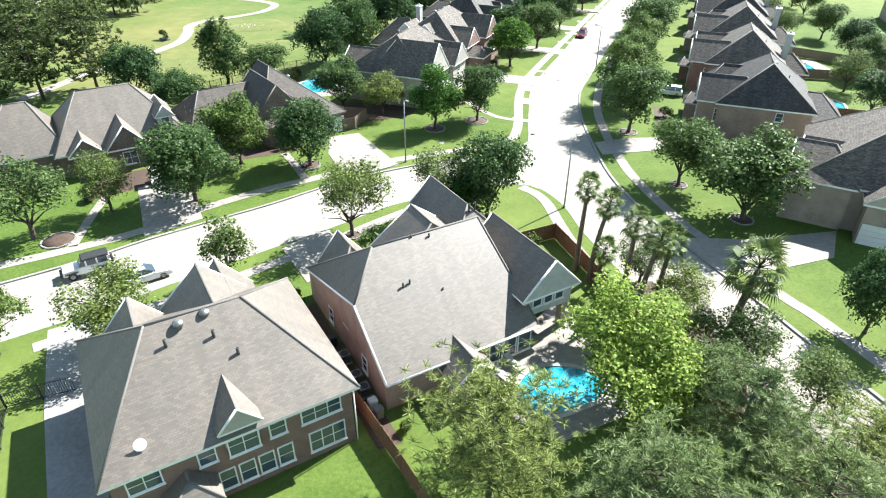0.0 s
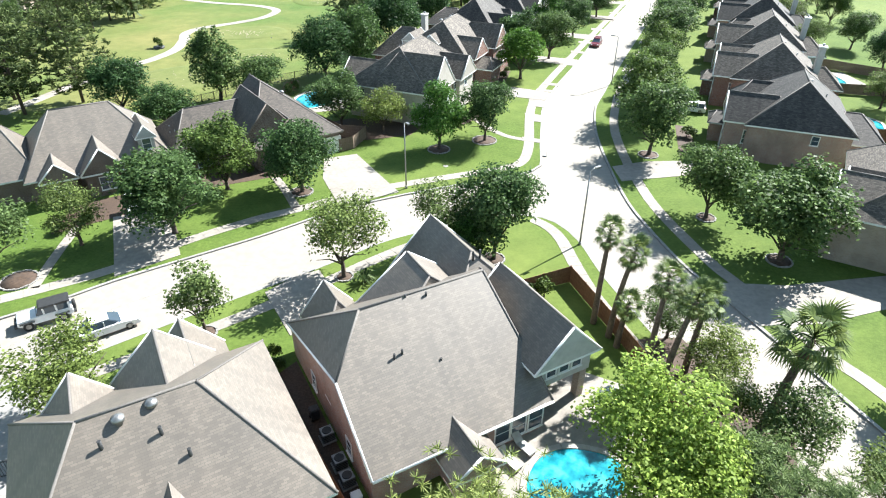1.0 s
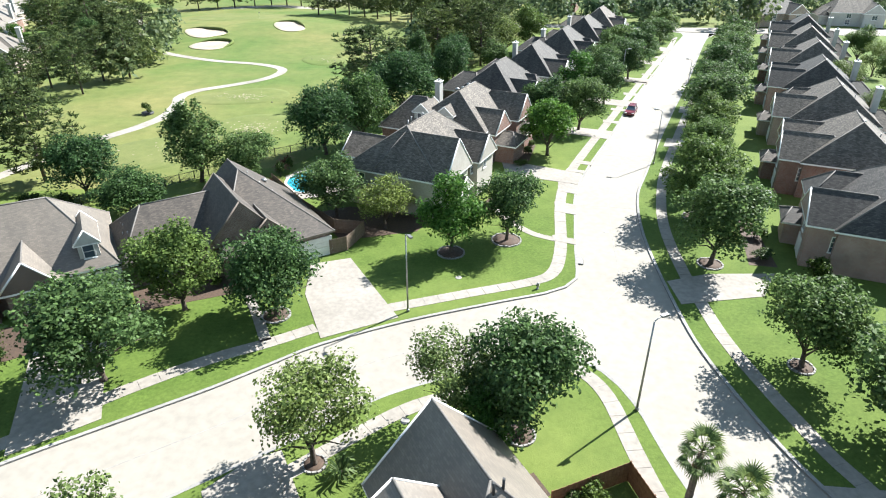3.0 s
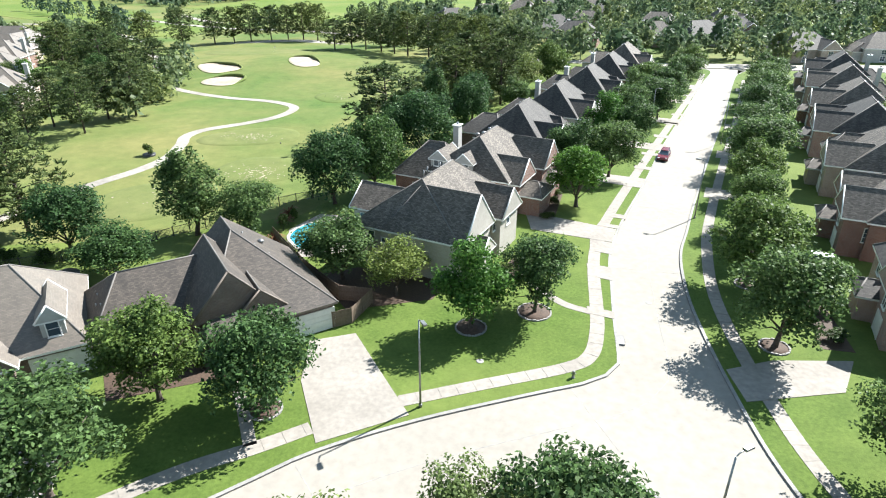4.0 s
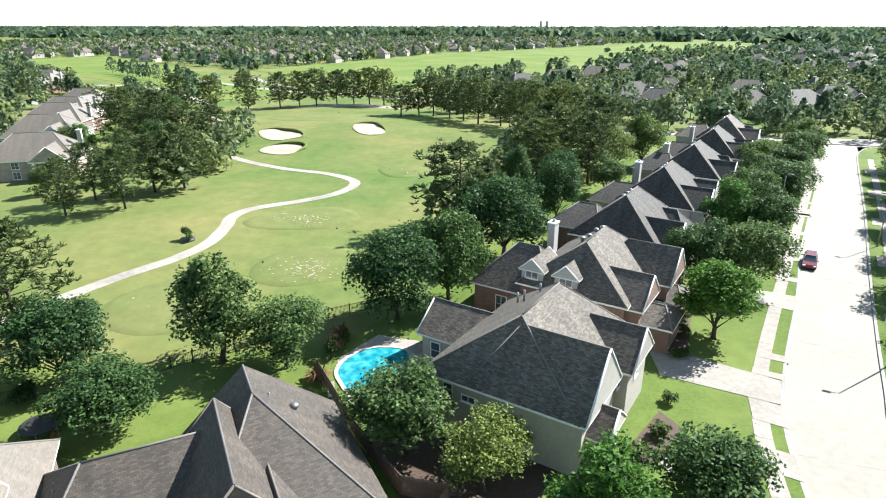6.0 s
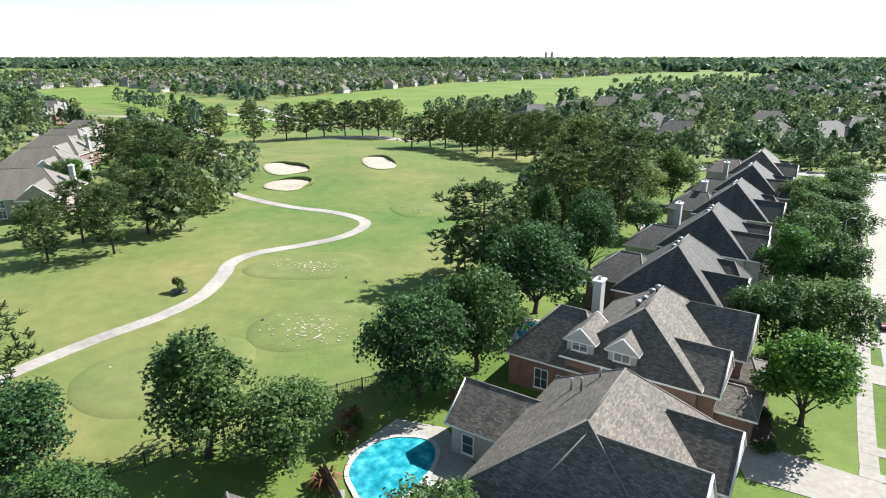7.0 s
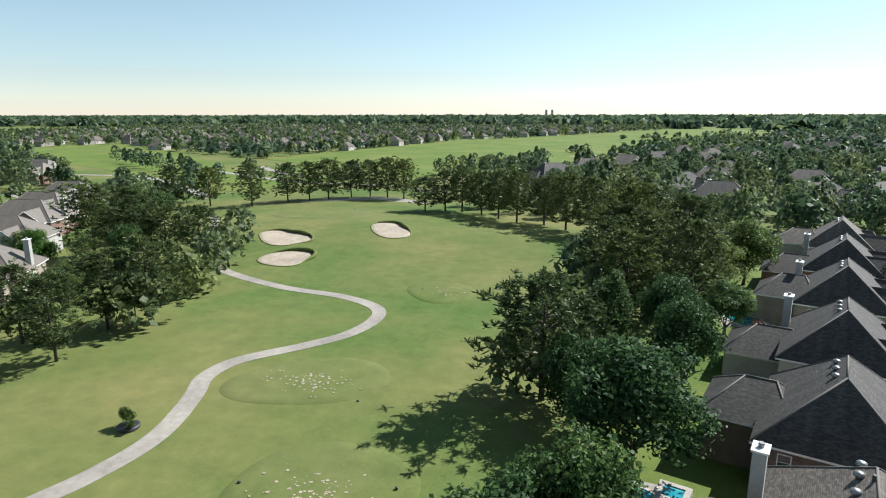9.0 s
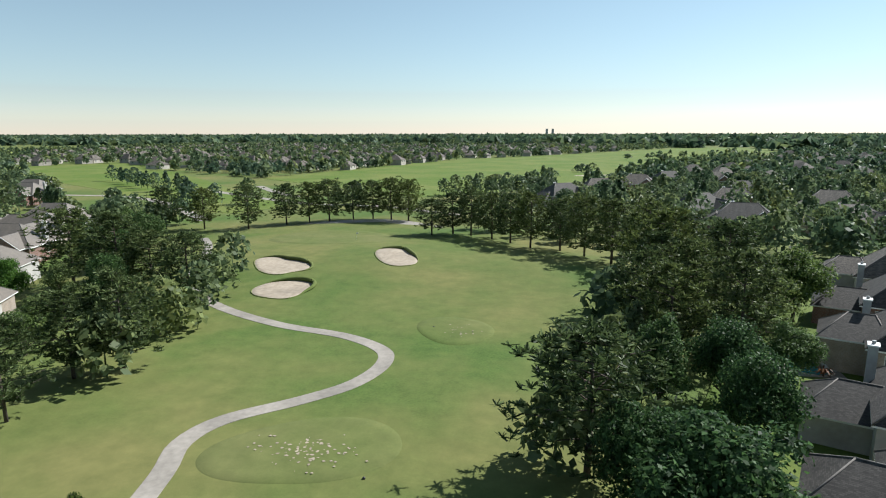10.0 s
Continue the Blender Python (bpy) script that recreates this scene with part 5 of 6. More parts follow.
wood("woods", scatter(3, 7000, -330, 330, 150, 480, mid_ok, 9.5), 230, 5, HAZED_LEAF, "mixed dark green woodland and garden trees round the golf course", (7, 13.5))
suburb = scatter(9, 1500, -800, 90, 560, 1500, lambda x, y: in_view(x, y) and not inside(x, y, FAR_FAIRWAY) and not inside(x, y, LEFT_FAIRWAY) and x < 0.55 * (y - 560) - 190 and x > -0.9 * y, 24)
suburb += scatter(19, 260, 60, 520, 480, 900, lambda x, y: not inside(x, y, FAR_FAIRWAY) and x > 0.5 * (y - 400), 34)
wood("distant_woods", scatter(4, 12000, -900, 900, 480, 1150, lambda x, y: mid_ok(x, y) and not near_line(x, y, suburb, 9) and not inside(x, y, [(-900, 560), (-300, 560), (-215, 620), (-120, 850), (60, 1150), (-900, 1150)]), 11.5), 44, 6, HAZED_LEAF, "far dark green woodland", (6, 11))
wood("suburb_trees", scatter(5, 9000, -900, 200, 560, 1500, lambda x, y: in_view(x, y) and not inside(x, y, FAR_FAIRWAY) and not inside(x, y, LEFT_FAIRWAY) and not near_line(x, y, suburb, 8), 16), 26, 7, HAZED_LEAF, "trees between distant suburban houses", (6, 12), (2.8, 5))
wood("horizon_woods", scatter(6, 9000, -4600, 4600, 1150, 4650, lambda x, y: in_view(x, y, -1.1, 1.1) and not inside(x, y, FAR_FAIRWAY) and not (y < 1500 and x < 160), 52), 22, 8, HAZED_LEAF, "dark woodland on the horizon, haze tinted into its leaves", (10, 17), (16, 30))

# distant suburb
bm = bmesh.new()
rs = random.Random(4)
for x, y in suburb:
    a = rs.uniform(-0.4, 0.4) + (1.57 if rs.random() < 0.5 else 0)
    w, d, z, hgt = rs.uniform(6, 8.5), rs.uniform(5, 7), rs.uniform(3.2, 5.4), rs.uniform(3.4, 5.2)
    m = Matrix.Translation((x, y, 0)) @ Matrix.Rotation(a, 4, "Z")
    add_box(bm, -w + 0.5, w - 0.5, -d + 0.5, d - 0.5, -0.2, z, 1, m)
    ring = [bm.verts.new(m @ Vector((sx * w, sy * d, z))) for sx, sy in ((-1, -1), (1, -1), (1, 1), (-1, 1))]
    r0, r1 = bm.verts.new(m @ Vector((-w + d * 0.9, 0, z + hgt))), bm.verts.new(m @ Vector((w - d * 0.9, 0, z + hgt)))
    for q in ((ring[0], ring[1], r1, r0), (ring[1], ring[2], r1), (ring[2], ring[3], r0, r1), (ring[3], ring[0], r0)):
        bm.faces.new(q)
    for sx in (-0.5, 0.4):
        add_box(bm, sx * w - 0.7, sx * w + 0.7, -d + 0.44, -d + 0.5, z - 2.0, z - 0.7, 2, m)
tagged(part("distant_houses", bm, [ROOF_GREY, STUCCO, GLASS]), "many distant suburban houses with grey roofs", "houses", kind="stuff")
# pale roofs of low warehouses and two towers on the horizon
for x, y, w, h in ((-1700, 3300, 120, 9), (-1250, 3600, 90, 8), (520, 3300, 120, 10), (700, 3800, 90, 9)):
    o = part("warehouse", box(-w, w, -25, 25, -0.2, h), STUCCO)
    o.matrix_basis = pose(x, y, 0)
    tagged(o, "long pale warehouse far away on the horizon", "warehouse", "distant warehouses")
for dx in (0, 40):
    t = thing("tower_block", pose(-95 + dx, 4400, 0), "slim office tower far away on the horizon", "tower", "distant towers")
    part("shaft", box(-8, 8, -8, 8, -0.2, 52), SIDING, t)
    part("top", box(-6, 6, -6, 6, 52, 57), SIDING, t)
setting("pond", slab(blob(130, 752, 42, 16, 0.1, 1.0), -0.3, 0.09), POND, "small pond beside the far fairway", "pond")
for k, (x, y, rx, ry) in enumerate(((-2, 562, 9, 4), (12, 570, 7, 4), (58, 716, 14, 5), (150, 800, 22, 6))):
    setting("bunker_%d" % (k + 4), slab(blob(x, y, rx, ry, 0.3, k), -0.2, 0.12), SAND, "pale sand bunker on the far fairway", "bunker")
wood("fairway_clumps", [(-7, 603), (-3, 606), (1, 602), (5, 607), (-38, 519), (88, 896), (94, 900), (101, 896), (120, 1010), (135, 1015), (150, 1010), (60, 860)], 120, 12, HAZED_LEAF, "small dark clumps of trees on the fairway", (5, 8), (3, 4.5))

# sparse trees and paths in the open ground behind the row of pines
wood("clubhouse_trees", [(-175, 330), (-168, 338), (-186, 345), (-205, 372), (-214, 380), (-224, 385), (-240, 398), (-252, 408), (-262, 416), (-275, 428), (-290, 440), (-303, 452), (-318, 462), (-160, 352), (-118, 352), (-112, 360)], 200, 15, HAZED_LEAF, "scattered trees near the clubhouse drive", (9, 13), (3, 4.6))
for k, pts in enumerate(([(-230, 420), (-190, 392), (-160, 372), (-128, 356), (-96, 352), (-60, 330)], [(-200, 440), (-176, 410), (-150, 384)], [(-300, 372), (-240, 372), (-205, 352), (-180, 330), (-150, 300)])):
    setting("clubhouse_drive_%d" % (k + 1), strip(smooth_line(pts, 6), -2.4, 2.4, -0.3, 0.07), PATH, "pale drive between the fairways", "road")

# ---- fences ----
def fence(name, pts, h=1.8, mat=WOOD, label="cedar board privacy fence round a back garden", iron=False):
    x0, y0 = pts[0]
    root = thing(name, pose(x0, y0, 0), label, "fence")
    for (ax, ay), (bx, by) in zip(pts, pts[1:]):
        L = math.dist((ax, ay), (bx, by))
        n = max(1, round(L / 2.4))
        ang = math.degrees(math.atan2(by - ay, bx - ax))
        w = L / n
        for k in range(n):
            bm = bmesh.new()
            if iron:
                for z in (0.15, h - 0.15):
                    add_box(bm, 0, w, -0.02, 0.02, z, z + 0.05)
                for q in range(int(w / 0.16)):
                    add_box(bm, q * 0.16 + 0.06, q * 0.16 + 0.085, -0.012, 0.012, 0.05, h)
            else:
                m = int(w / 0.15)
                for q in range(m):
                    dz = 0.02 * math.sin(q * 2.1 + k)
                    add_box(bm, q * w / m + 0.006, (q + 1) * w / m - 0.006, -0.012 + 0.004 * (q % 2), 0.012 + 0.004 * (q % 2), 0.03, h + dz)
                for z in (0.35, h - 0.4):
                    add_box(bm, 0, w, 0.02, 0.06, z, z + 0.09)
            t = k / n
            o = tagged(part("panel", bm, DARK if iron else mat, root), kind="stuff")
            o.matrix_basis = pose(ax + (bx - ax) * t - x0, ay + (by - ay) * t - y0, 0, 0, 0, ang)
            o = part("post", box(-0.05, 0.05, -0.05, 0.05, -0.1, h + 0.06), DARK if iron else mat, root)
            o.matrix_basis = pose(ax + (bx - ax) * t - x0, ay + (by - ay) * t - y0, 0, 0, 0, ang)
    return root


fence("fence", [(6.4, 51.8), (11.8, 54.4), (14.4, 46.6), (16.0, 41.2), (19.2, 32), (23.5, 20)])
fence("fence", [(-11.6, 39.4), (-6.6, 31.6), (-2.6, 25.4), (1.4, 18.6)])
fence("fence", [(-14.6, 84.6), (-12.9, 85.6), (-11.6, 89.6), (-15.2, 90.0), (-20.4, 95.6), (-27.2, 104.6)], mat=WOOD_GREY)
fence("fence", [(-39.8, 80.0), (-37.2, 77.6), (-44.2, 90.6)], mat=WOOD)
fence("fence", [(-10.6, 113.4), (-14.6, 115.0), (-19.0, 117.6)], mat=WOOD)
fence("fence", [(56, 116), (66, 112), (84, 108)], mat=WOOD_GREY)
fence("fence", [(60, 126), (72, 128), (84, 118), (88, 112)], mat=WOOD_GREY)
fence("fence", [(52, 92), (62, 90), (78, 84)], mat=WOOD)
fence("iron_fence", [(-56, 93.5), (-50.3, 96.4), (-42, 103), (-36, 109), (-30.2, 116.2), (-24, 121)], 1.4, label="black iron railing along the golf course", iron=True)
fence("iron_fence", [(-31.2, 30.6), (-27.0, 32.4)], 1.5, label="black iron driveway gate and railing", iron=True)
fence("iron_fence", [(-31.2, 30.6), (-29.4, 27.0), (-26, 20)], 1.5, label="black iron railing beside the driveway", iron=True)
driveway("driveway_20", [(-19.4, 15), (-16.6, 16.9), (-25.8, 32.3), (-29.8, 41.4), (-33.0, 39.2), (-28.4, 30.4)], "shaded grey concrete side driveway", CURB)

# ---- pools and patios ----
def pool(cx, cy, rx, ry, rot, seed, paving, label):
    if paving:
        setting("patio_%d" % seed, slab(paving, -0.1, 0.035), WALK, "pale concrete poolside patio", "patio")
    root = thing("swimming_pool", pose(cx, cy, 0), label, "pool")
    pts = blob(0, 0, rx, ry, rot, seed, 40, 0.1)
    part("water", slab(pts, -0.1, 0.06), WATER, root, "clear turquoise pool water")
    for k in range(0, 40, 2):
        seg = [pts[(k + q) % 40] for q in range(3)]
        part("coping_stone", strip(seg, -0.42, -0.02, -0.05, 0.11 + 0.01 * (k % 3)), STUCCO, root)


pool(8.7, 32.6, 3.1, 2.5, 0.2, 1, [(2.4, 33.4), (9.8, 43.0), (13.8, 41.0), (14.2, 35.0), (13.4, 30.2), (8.0, 27.6), (4.4, 30.4)], "bright turquoise free-form swimming pool beside the patio")
pool(-22.0, 106.6, 2.9, 4.8, -0.35, 2, [(-26.2, 107.6), (-23.4, 113.4), (-18.6, 112.8), (-14.2, 106.4), (-16.8, 101.6), (-22.2, 99.6)], "free-form turquoise swimming pool in a back garden")
pool(-11.4, 133.6, 2.2, 3.4, -0.3, 3, [(-14.4, 130.6), (-13.2, 138.6), (-7.4, 137.6), (-6.6, 130.8)], "blue swimming pool behind the brick house")
pool(10.6, 185.6, 2.4, 3.4, 0.3, 4, [(6.6, 182), (7.6, 190.4), (14.6, 189.4), (14.4, 181.4)], "green-blue swimming pool with rocks")
pool(68.5, 119.6, 4.6, 3.4, 0.2, 5, [(62.4, 114.6), (62.6, 124.2), (75, 124.6), (75.4, 115)], "turquoise swimming pool in a walled garden")
pool(63.6, 97.0, 2.4, 3.4, 0.2, 6, [], "turquoise swimming pool behind the house")
spa = thing("hot_tub", pose(-8.6, 136.2, 0, 0, 0, -23), "raised pale stone hot tub beside the pool", "hot tub")
for sx, sy, w, d in ((-1.1, 0, 0.25, 1.35), (1.1, 0, 0.25, 1.35), (0, -1.1, 0.85, 0.25), (0, 1.1, 0.85, 0.25)):
    part("side", box(sx - w, sx + w, sy - d, sy + d, 0, 0.6), STUCCO, spa)
part("water", box(-0.85, 0.85, -0.85, 0.85, 0.3, 0.5), WATER, spa)


def umbrella(x, y, mat, label):
    root = thing("parasol", pose(x, y, 0.04), label, "parasol")
    part("pole", tube([(0, 0, 0), (0, 0, 2.7)], [0.03, 0.03], 6), METAL, root)
    part("base", tube([(0, 0, 0), (0, 0, 0.08), (0, 0, 0.1)], [0.3, 0.28, 0.08], 10), DARK, root)
    bm = bmesh.new()
    top = bm.verts.new((0, 0, 2.75))
    rim = [bm.verts.new((1.45 * math.cos(k * math.pi / 4), 1.45 * math.sin(k * math.pi / 4), 2.1)) for k in range(8)]
    low = [bm.verts.new((1.45 * math.cos(k * math.pi / 4), 1.45 * math.sin(k * math.pi / 4), 1.95)) for k in range(8)]
    for k in range(8):
        bm.faces.new((rim[k], rim[(k + 1) % 8], top))
        bm.faces.new((low[k], low[(k + 1) % 8], rim[(k + 1) % 8], rim[k]))
    part("canopy", bm, mat, root)
    for k in range(8):
        a = k * math.pi / 4
        part("rib", tube([(0, 0, 2.73), (1.45 * math.cos(a), 1.45 * math.sin(a), 2.08)], [0.015, 0.012], 4), METAL, root)


umbrella(12.0, 37.4, FABRIC, "pale canvas garden parasol on the patio")


def lounger(x, y, a, label="pale sun lounger on the poolside patio"):
    root = thing("sun_lounger", pose(x, y, 0.04, 0, 0, a), label, "lounger", "poolside loungers")
    part("mattress", box(-0.32, 0.32, -0.9, 0.35, 0.3, 0.4), FABRIC, root)
    bm = box(-0.32, 0.32, 0, 0.75, 0, 0.1)
    o = part("backrest", bm, FABRIC, root)
    o.matrix_basis = pose(0, 0.35, 0.3, 40)
    for sx in (-0.28, 0.28):
        for sy in (-0.8, 0.3):
            part("leg", box(sx - 0.03, sx + 0.03, sy - 0.03, sy + 0.03, 0, 0.3), METAL, root)


for x, y, a in ((4.6, 33.8, 40), (5.6, 35.0, 40), (-24.6, 101.4, 20), (-18.2, 104.6, 60), (13.0, 184, 30), (12.4, 188, 70)):
    lounger(x, y, a)

# ---- street furniture ----
def street_lamp(x, y, a, h=8.4):
    root = thing("street_lamp", pose(x, y, 0, 0, 0, a), "tall grey metal street lamp on the verge", "street lamp", "street lamps")
    part("pole", tube([(0, 0, -0.1), (0, 0, 4), (0, 0, h - 0.15)], [0.1, 0.08, 0.06], 8), METAL, root)
    part("base", tube([(0, 0, -0.05), (0, 0, 0.25), (0, 0, 0.3)], [0.17, 0.16, 0.1], 8), METAL, root)
    part("arm", tube([(0, 0, h - 0.2), (0.3, 0, h), (0.75, 0, h + 0.05)], [0.05, 0.045, 0.04], 6), METAL, root)
    head = part("lamp_head", box(0.6, 1.25, -0.14, 0.14, h, h + 0.16), METAL, root)
    part("lens", box(0.7, 1.2, -0.1, 0.1, h - 0.04, h), GLASS, head)


street_lamp(-4.8, 73.7, -60)
street_lamp(14.0, 61.2, 30)
street_lamp(29.2, 115.8, 160)
street_lamp(45.6, 154.6, 160)
street_lamp(34.6, 165.8, -20)
hyd = thing("fire_hydrant", pose(8.0, 78.4, 0), "small pale fire hydrant on the grass verge", "hydrant")
part("barrel", tube([(0, 0, -0.05), (0, 0, 0.05), (0, 0, 0.08), (0, 0, 0.55), (0, 0, 0.6), (0, 0, 0.72)], [0.17, 0.17, 0.11, 0.11, 0.15, 0.05], 10), METAL, hyd)
for a in (0, 90, 180):
    o = part("outlet", tube([(0.08, 0, 0.42), (0.2, 0, 0.42)], [0.06, 0.06], 8), METAL, hyd)
    o.matrix_basis = pose(0, 0, 0, 0, 0, a)
inlet = thing("storm_drain", pose(13.25, 84.6, 0, 0, 0, -6), "dark slotted storm drain in the kerb", "drain")
part("slab", box(-0.5, 0.3, -0.8, 0.8, -0.1, 0.03), CURB, inlet)
part("slot", box(0.3, 0.34, -0.7, 0.7, -0.12, -0.01), DARK, inlet)
for x, y in ((-0.1, 80.2), (-3.6, 59.2), (-24.2, 52.0), (14.2, 110), (17.5, 92)):
    part_ = tagged(part("manhole_cover", tube([(0, 0, -0.14), (0, 0, 0.0), (0, 0, 0.02)], [0.35, 0.35, 0.3], 16), CURB), "round grey utility cover", "manhole cover", "utility covers")
    part_.matrix_basis = pose(x, y, 0.02 if x < 14 and y > 59 and y < 82 else -0.13)

def prism(profile, half, top_half=None, zmid=0.0):
    """A body drawn from its side, narrowing above zmid."""
    bm = bmesh.new()
    sides = []
    for s in (-1, 1):
        sides.append([bm.verts.new((x, s * (half if z <= zmid or top_half is None else top_half), z)) for x, z in profile])
    n = len(profile)
    for k in range(n):
        bm.faces.new((sides[0][k], sides[0][(k + 1) % n], sides[1][(k + 1) % n], sides[1][k]))
    bm.faces.new(sides[0][::-1])
    bm.faces.new(sides[1])
    bmesh.ops.recalc_face_normals(bm, faces=bm.faces)
    bmesh.ops.bevel(bm, geom=[e for e in bm.edges], offset=0.05, segments=2, affect="EDGES")
    return bm


# joints sawn into the street
mid = offset_line(NORTH_KERB, -4.4)
joints = [mid[k:k + 14] for k in range(4, len(mid) - 16, 14)]
for k, seg in enumerate(joints):
    setting("road_joint_%d" % (k + 1), strip(seg, -0.03, 0.03, -0.2, -0.124), CURB, "thin dark joint in the street concrete", "joint")
    a, b = offset_line(NORTH_KERB, -0.3), offset_line(NORTH_KERB, -8.2)
    i = min(len(a) - 1, 4 + 14 * k)
    setting("road_joint_%d" % (k + 101), strip([a[i], b[i]], -0.025, 0.025, -0.2, -0.123), CURB, "thin dark joint across the street concrete", "joint")

# ---- beside the houses ----
def air_unit(x, y, a):
    root = thing("air_conditioner", pose(x, y, 0, 0, 0, a), "grey outdoor air-conditioning unit beside the house wall", "air conditioner", "air conditioners")
    part("pad", box(-0.5, 0.5, -0.5, 0.5, -0.05, 0.08), CURB, root)
    part("case", box(-0.4, 0.4, -0.4, 0.4, 0.08, 0.85), METAL, root)
    part("fan_grille", tube([(0, 0, 0.85), (0, 0, 0.9)], [0.33, 0.3], 16), DARK, root)
    for k in range(4):
        part("louvre", box(-0.42, 0.42, -0.42, 0.42, 0.2 + 0.15 * k, 0.23 + 0.15 * k), DARK, root)


def bin_(x, y, a, mat, label):
    root = thing("wheelie_bin", pose(x, y, 0, 0, 0, a), label, "bin", "bins beside the house")
    part("tub", prism([(-0.26, 0.08), (-0.32, 0.95), (0.32, 0.95), (0.26, 0.08)], 0.28), mat, root)
    part("lid", prism([(-0.34, 0.95), (-0.32, 1.05), (0.3, 1.03), (0.36, 0.95)], 0.31), mat, root)
    for s in (-0.24, 0.24):
        part("wheel", tube([(-0.26, s - 0.03, 0.1), (-0.26, s + 0.03, 0.1)], [0.1, 0.1], 10), RUBBER, root)


for x, y in ((-6.4, 33.4), (-5.7, 32.1), (-7.6, 35.6)):
    air_unit(x, y, 30)
bin_(-4.9, 30.6, 30, TRIM, "pale plastic wheeled bin beside the house")
bin_(-4.4, 29.8, 40, METAL, "grey plastic wheeled bin beside the house")
bin_(-8.8, 37.4, 30, DARK, "dark plastic wheeled bin beside the house")
# dark soil-coloured sheet: the gap's shade is put into the ground colour
setting("side_yard_shade", slab([(-12.6, 41.6), (-4.2, 27.0), (-2.6, 27.6), (-11.4, 43.2)], -0.1, 0.012), SOIL, "dark sheet standing in for shaded ground between the two houses", "yard")
# garden toys behind the fence across the street
TOY_RED = rough_mat("red_plastic", (0.45, 0.03, 0.06), (0.55, 0.05, 0.1), 2, 0.4)
TOY_YELLOW = rough_mat("yellow_plastic", (0.6, 0.4, 0.03), (0.7, 0.5, 0.05), 2, 0.4)
for x, y, mat, nm in ((-40.6, 82.6, TOY_RED, "red plastic garden slide behind the fence"), (-39.0, 80.6, TOY_YELLOW, "yellow plastic garden slide behind the fence")):
    t = thing("garden_slide", pose(x, y, 0, 0, 0, 40), nm, "slide", "garden toys")
    part("chute", prism([(-0.9, 0.05), (0.5, 1.0), (0.8, 1.0), (0.8, 0.9), (0.5, 0.88), (-0.85, 0.0)], 0.25), mat, t)
    for s in (-0.2, 0.2):
        part("leg", box(0.7, 0.78, s - 0.03, s + 0.03, 0, 0.9), mat, t)
trampoline = thing("trampoline", pose(-47.0, 92.0, 0), "round dark garden trampoline on the grass", "trampoline")
part("mat", tube([(0, 0, 0.72), (0, 0, 0.76)], [1.6, 1.6], 20), DARK, trampoline)
for k in range(6):
    a = k * math.pi / 3
    part("leg", tube([(1.6 * math.cos(a), 1.6 * math.sin(a), 0), (1.6 * math.cos(a), 1.6 * math.sin(a), 0.75)], [0.03, 0.03], 5), METAL, trampoline)

# ---- vehicles ----
def wheels(root, xs, half, r=0.36):
    for x in xs:
        for s in (-1, 1):
            w = part("wheel", tube([(x, s * (half - 0.2), r), (x, s * (half + 0.02), r)], [r, r], 18), RUBBER, root)
            part("rim", tube([(x, s * (half - 0.05), r), (x, s * (half + 0.035), r)], [r * 0.6, r * 0.55], 12), METAL, w)


def car(x, y, a, paint, label, L=4.7, H=1.5, suv=False):
    root = thing("car", pose(x, y, -0.13, 0, 0, a), label, "car")
    h = L / 2
    part("body", prism([(-h, 0.35), (-h + 0.05, 0.85), (-h + 0.5, 0.95), (h - 1.4, 0.95), (h - 0.2, 0.78), (h, 0.6), (h, 0.35), (h - 0.3, 0.25), (-h + 0.3, 0.25)], 0.9), paint, root)
    roof_x = (-h + 0.35, h - 2.1) if suv else (-h + 1.1, h - 2.2)
    part("cabin_glass", prism([(-h + 0.3, 0.9), (roof_x[0] + 0.05, H - 0.06), (roof_x[1] - 0.05, H - 0.06), (h - 1.3, 0.9)], 0.82, 0.66, 1.0), GLASS, root)
    part("roof", box(roof_x[0], roof_x[1], -0.64, 0.64, H - 0.06, H), paint, root)
    for s in (-1, 1):
        part("headlight", box(h - 0.12, h + 0.01, s * 0.65 - 0.18, s * 0.65 + 0.18, 0.6, 0.74), TRIM, root)
        part("tail_light", box(-h - 0.01, -h + 0.08, s * 0.68 - 0.14, s * 0.68 + 0.14, 0.65, 0.82), PAINT_RED, root)
        part("mirror", box(h - 1.75, h - 1.6, s * 0.98 - 0.08, s * 0.98 + 0.08, 0.95, 1.08), paint, root)
        part("roof_pillar", box(roof_x[0] + 0.9, roof_x[0] + 0.98, s * 0.76 - 0.03, s * 0.76 + 0.03, 0.9, H - 0.1), paint, root)
    wheels(root, (-h + 0.85, h - 0.9), 0.88, 0.33)
    return root


